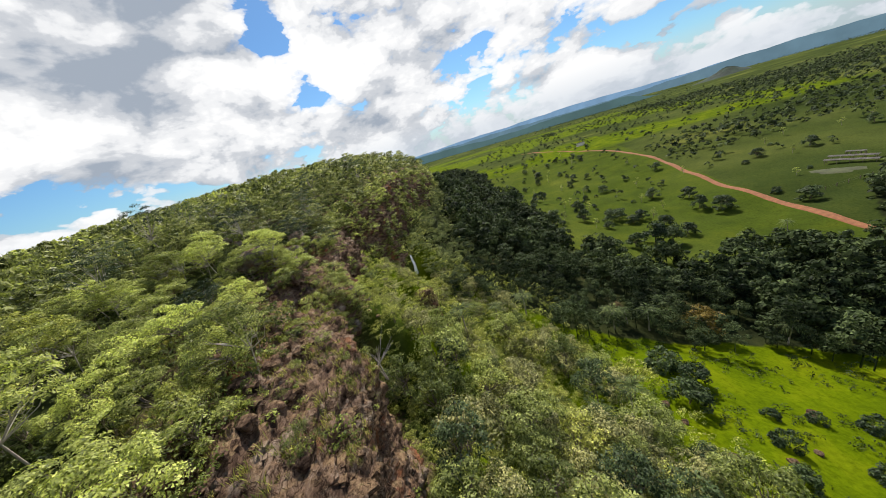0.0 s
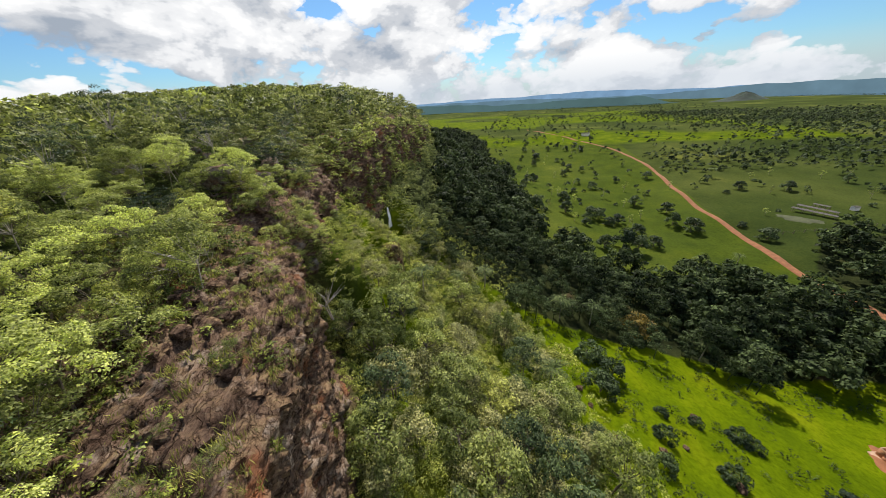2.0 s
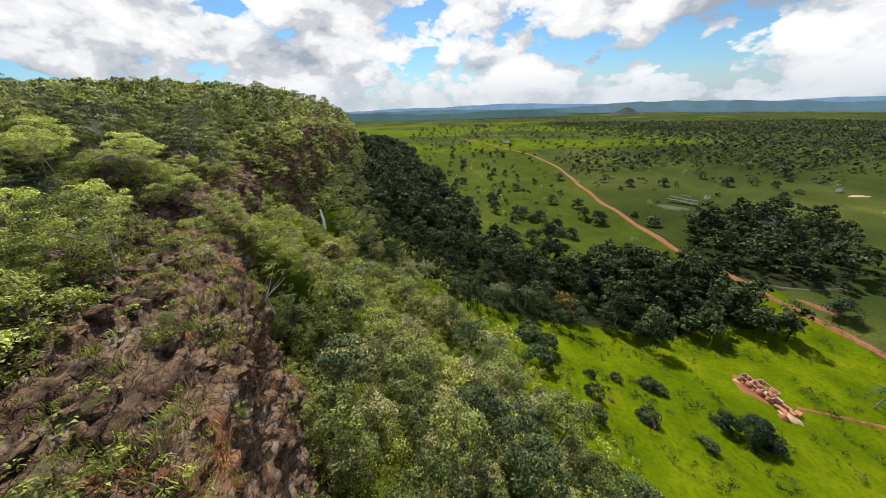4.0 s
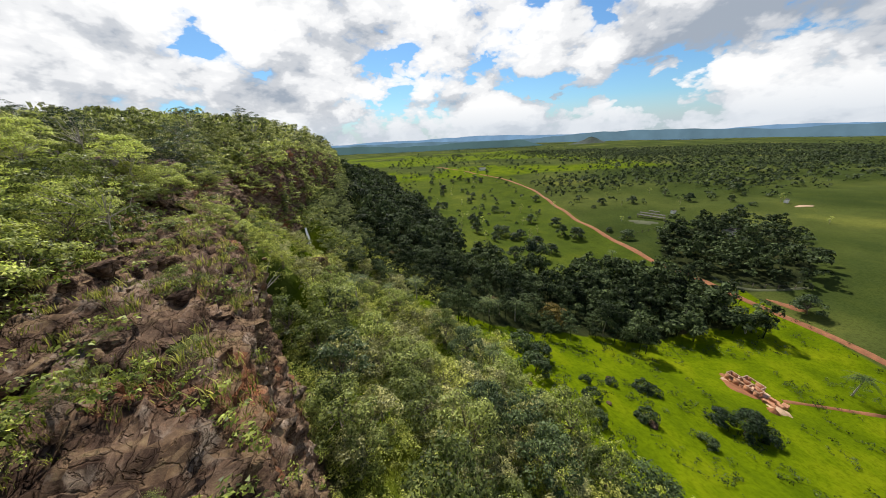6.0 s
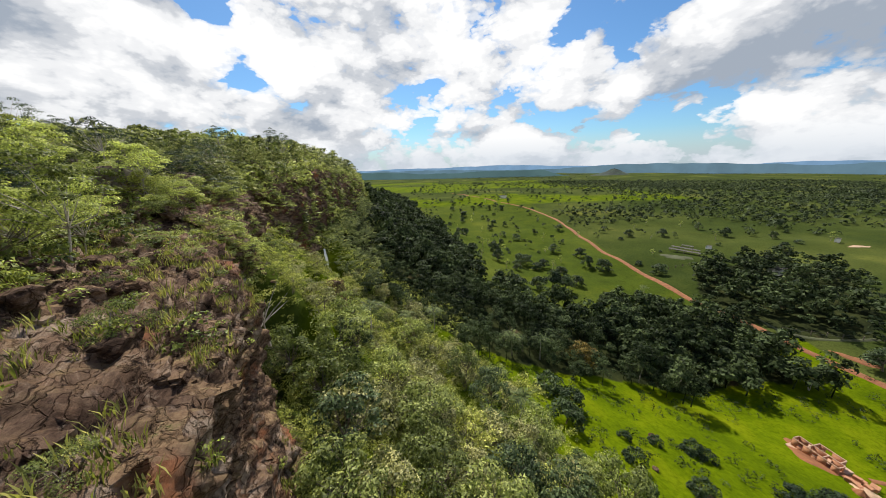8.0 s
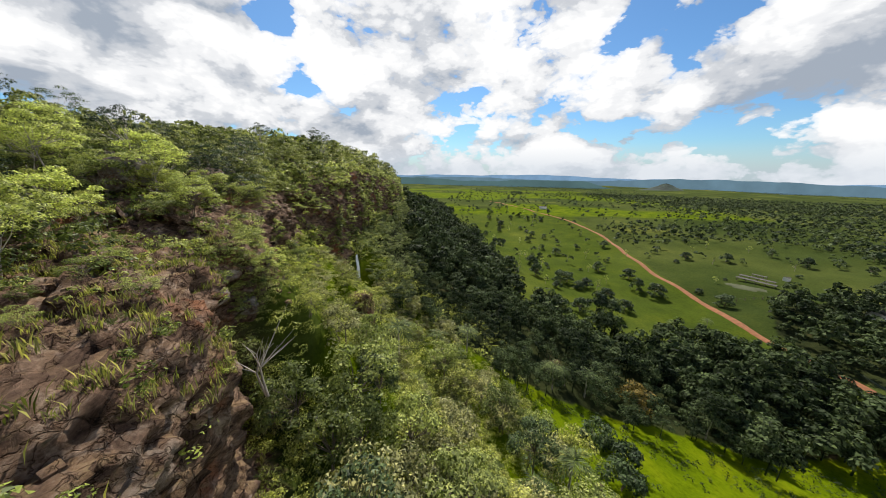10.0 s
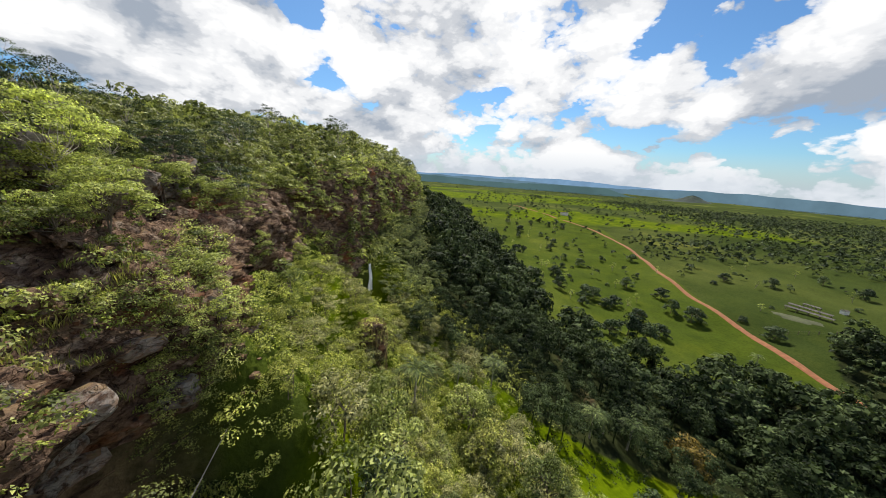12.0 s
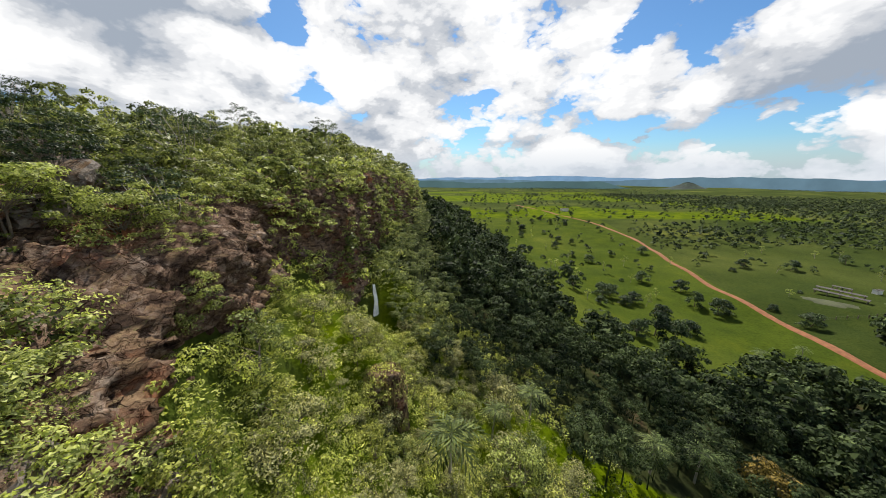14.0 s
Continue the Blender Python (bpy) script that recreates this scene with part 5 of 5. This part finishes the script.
DRY = plain_material("dry_turf", (0.058, 0.064, 0.024), 0.95, 0.25, 0.4, 0.4)
bare_patch("road_bank", 99, 66.5, 4.2, 1.3, -55, DIRT, "bare orange earth bank beside the dirt road")
bare_patch("trampled_yard", 107, 141, 7, 3.5, -40, DRY, "trampled dry turf of the cattle yard")
bare_patch("sand_patch", 198, 147, 5.5, 1.6, 0, SAND, "bare pale sand patch in the far pasture")
v, f = strip([(92, 84), (90, 79), (94.4, 74.6), (101.7, 73.3), (112, 73)], 1.1, 0.14, 0.3, _r)
tagged(new("side_path", mesh("side_path", v, f, DRY, True)), "pale sandy path branching off the dirt road", "path", kind="structure")


# ---- farm sheds ----
TIN = plain_material("weathered_tin", (0.115, 0.105, 0.095), 0.95, 0.9, 0.35, 0.2)
TIN.node_tree.nodes["Principled BSDF"].inputs["Specular IOR Level"].default_value = 0.03
WHITE = plain_material("limewash", (0.75, 0.73, 0.68), 0.85, 0.7, 0.1, 0.2)


def farm_shed(name, x, y, turn, length, width, height, label, wall=None, posts=5):
    shed = new(name)
    shed.matrix_basis = pose(x, y, float(ground_height(x, y)) - 0.05, 0, 0, turn)
    for side in (-1, 1):
        r = part("roof", box_mesh("roof", length, width * 0.54, 0.06, TIN, 0.01), shed)
        r.matrix_basis = pose(0, side * width * 0.25, height + 0.2, -side * 13, 0, 0)
    if wall:
        part("walls", box_mesh("walls", length * 0.94, width * 0.86, height, wall), shed)
    else:
        for k in range(posts):
            for side in (-1, 1):
                p = part("post", box_mesh("post", 0.16, 0.16, height + 0.1, BARK, 0.02), shed)
                p.matrix_basis = pose(-length * 0.46 + k * length * 0.92 / (posts - 1), side * width * 0.42, -0.2)
    return tagged(shed, label, "shed", "farm sheds")


farm_shed("cattle_shed", 118, 150, -52, 12, 2.2, 1.3, "long open cattle shed with a grey tin roof")
farm_shed("cattle_shed", 114.6, 146.2, -52, 13, 2.2, 1.2, "long open cattle shed with a dull tin roof")
farm_shed("store_shed", 121.5, 153.5, -52, 5, 1.8, 1.5, "short tin-roofed store beside the cattle sheds")
farm_shed("hut", 131, 152, 10, 2.2, 1.8, 1.5, "tiny pale hut in the pasture", WHITE)
farm_shed("farmhouse", 129, 117, 20, 6, 4, 2.6, "white farmhouse half hidden by trees", WHITE)
farm_shed("farmhouse", 62, 372, 5, 8, 5, 3, "distant white farmhouse by the road", WHITE)
farm_shed("hut", 196, 154, 30, 2.6, 2.0, 1.8, "pale hut on the far pasture", WHITE)


def fence(line, gap, label):
    pts = []
    for (ax, ay), (bx, by) in zip(line[:-1], line[1:]):
        n = max(1, int(math.hypot(bx - ax, by - ay) / gap))
        pts += [(ax + (bx - ax) * k / n, ay + (by - ay) * k / n) for k in range(n)]
    pts.append(line[-1])
    root = new("fence")
    me = box_mesh("post", 0.16, 0.16, 1.5, BARK, 0.02)
    for px, py in pts:
        part("post", me, root).matrix_basis = pose(px, py, float(ground_height(px, py)) - 0.2)
    for h in (0.6, 1.15):
        v, f = tube([(px, py, float(ground_height(px, py)) + h) for px, py in pts], [0.02] * len(pts), 4)
        part("wire", mesh("wire", v, f, TIN), root)
    tagged(root, label, "fence")


fence([(88.5, 126), (95, 128), (108, 130), (126, 136)], 3.0, "wooden post and wire fence beside the dirt road")
fence([(92, 78), (104, 74), (112, 72)], 3.0, "wooden post and wire fence at the pasture gate")


# ---- waterfall ----
def build_waterfall():
    m, N, L = nodes("white_water")
    out, bsdf, co = N("ShaderNodeOutputMaterial"), N("ShaderNodeBsdfPrincipled"), N("ShaderNodeTexCoord")
    mp = N("ShaderNodeMapping")
    mp.inputs["Scale"].default_value = (9, 9, 0.7)
    L(co.outputs["Object"], mp.inputs[0])
    L(ramp_tex(N, L, noise_tex(N, L, mp.outputs[0], 1.0, 5), [(0.3, (0.6, 0.6, 0.6)), (0.6, (0.92, 0.92, 0.92))]), bsdf.inputs["Base Color"])
    bsdf.inputs["Roughness"].default_value = 0.35
    L(bsdf.outputs[0], out.inputs[0])
    rng = np.random.RandomState(4)
    vs, fs, rows, cols = [], [], 30, 9
    way = Vector((-0.92, 0.39, 0)).normalized()
    across = Vector((-way.y, way.x, 0))
    start = Vector((-24.45, 54.2, 0))
    for i in range(rows):
        u = i / (rows - 1)
        z = 32.7 - 4.2 * u
        base = Vector((start.x, start.y, z)) - way * 0.5 * math.sqrt(u)
        for k in range(cols):
            w = (k / (cols - 1) - 0.5) * (0.4 + 0.55 * u) + 0.06 * math.sin(9 * u)
            p = base + across * (w + 0.25 * u) - way * (0.10 * math.cos(w * 3) + rng.uniform(-0.05, 0.05))
            vs.append((p.x, p.y, z))
    for i in range(rows - 1):
        for k in range(cols - 1):
            a = i * cols + k
            fs.append((a, a + 1, a + cols + 1, a + cols))
    tagged(new("waterfall", mesh("waterfall", vs, fs, m, True)), "thin white waterfall dropping down the cliff", "waterfall")


build_waterfall()


def build_vine_rock(x, y, z):
    """A steep block at the end of the shelf, hung with dry vines."""
    root = new("vine_rock")
    part("rock", rock_mesh(361, 2.6, 2.2, 5.0, ROCK), root)
    rng = np.random.RandomState(23)
    n = 3600
    a = rng.uniform(0, 6.283, n)
    h = rng.uniform(-2.4, 2.55, n)
    r = 1.02 - 0.16 * np.clip(h - 1.7, 0, 1) + 0.05 * np.sin(9 * a + h) + rng.uniform(-0.04, 0.07, n)
    out = np.column_stack([np.cos(a), np.sin(a), np.zeros(n)])
    c = np.column_stack([1.42 * r * out[:, 0], 1.20 * r * out[:, 1], h])
    side = np.column_stack([-out[:, 1], out[:, 0], rng.normal(size=n) * 0.25]) * rng.uniform(0.025, 0.07, n)[:, None]
    drop = np.column_stack([rng.normal(size=(n, 2)) * 0.06, -np.ones(n)]) * rng.uniform(0.35, 1.1, n)[:, None]
    v = np.stack([c - side, c + side, c + drop * 0.6 + side + out * 0.09, c + drop], 1).reshape(-1, 3)
    part("vines", mesh("vines", v, np.arange(4 * n).reshape(-1, 4), leaf_material("dry_vines", (0.25, 0.175, 0.095), (0.34, 0.25, 0.14))), root, "dry brown hanging vines")
    q = np.column_stack([rng.normal(size=(1500, 2)) * (0.95, 0.8), rng.uniform(2.1, 2.9, 1500)])
    q[:, 2] -= 0.45 * np.hypot(q[:, 0], q[:, 1]) ** 2 / 1.4
    v, f = leaves(q, 0.16, rng, 0.6, 0.6)
    part("growth", mesh("growth", v, f, LEAF_LIME), root, "yellow-green creepers over the top")
    tagged(root, "steep brown rock hung with dry vines on the slope", "rock")
    root.matrix_basis = pose(x, y, z, 0, 0, 23)


build_vine_rock(-16.4, 37.6, 30.4)
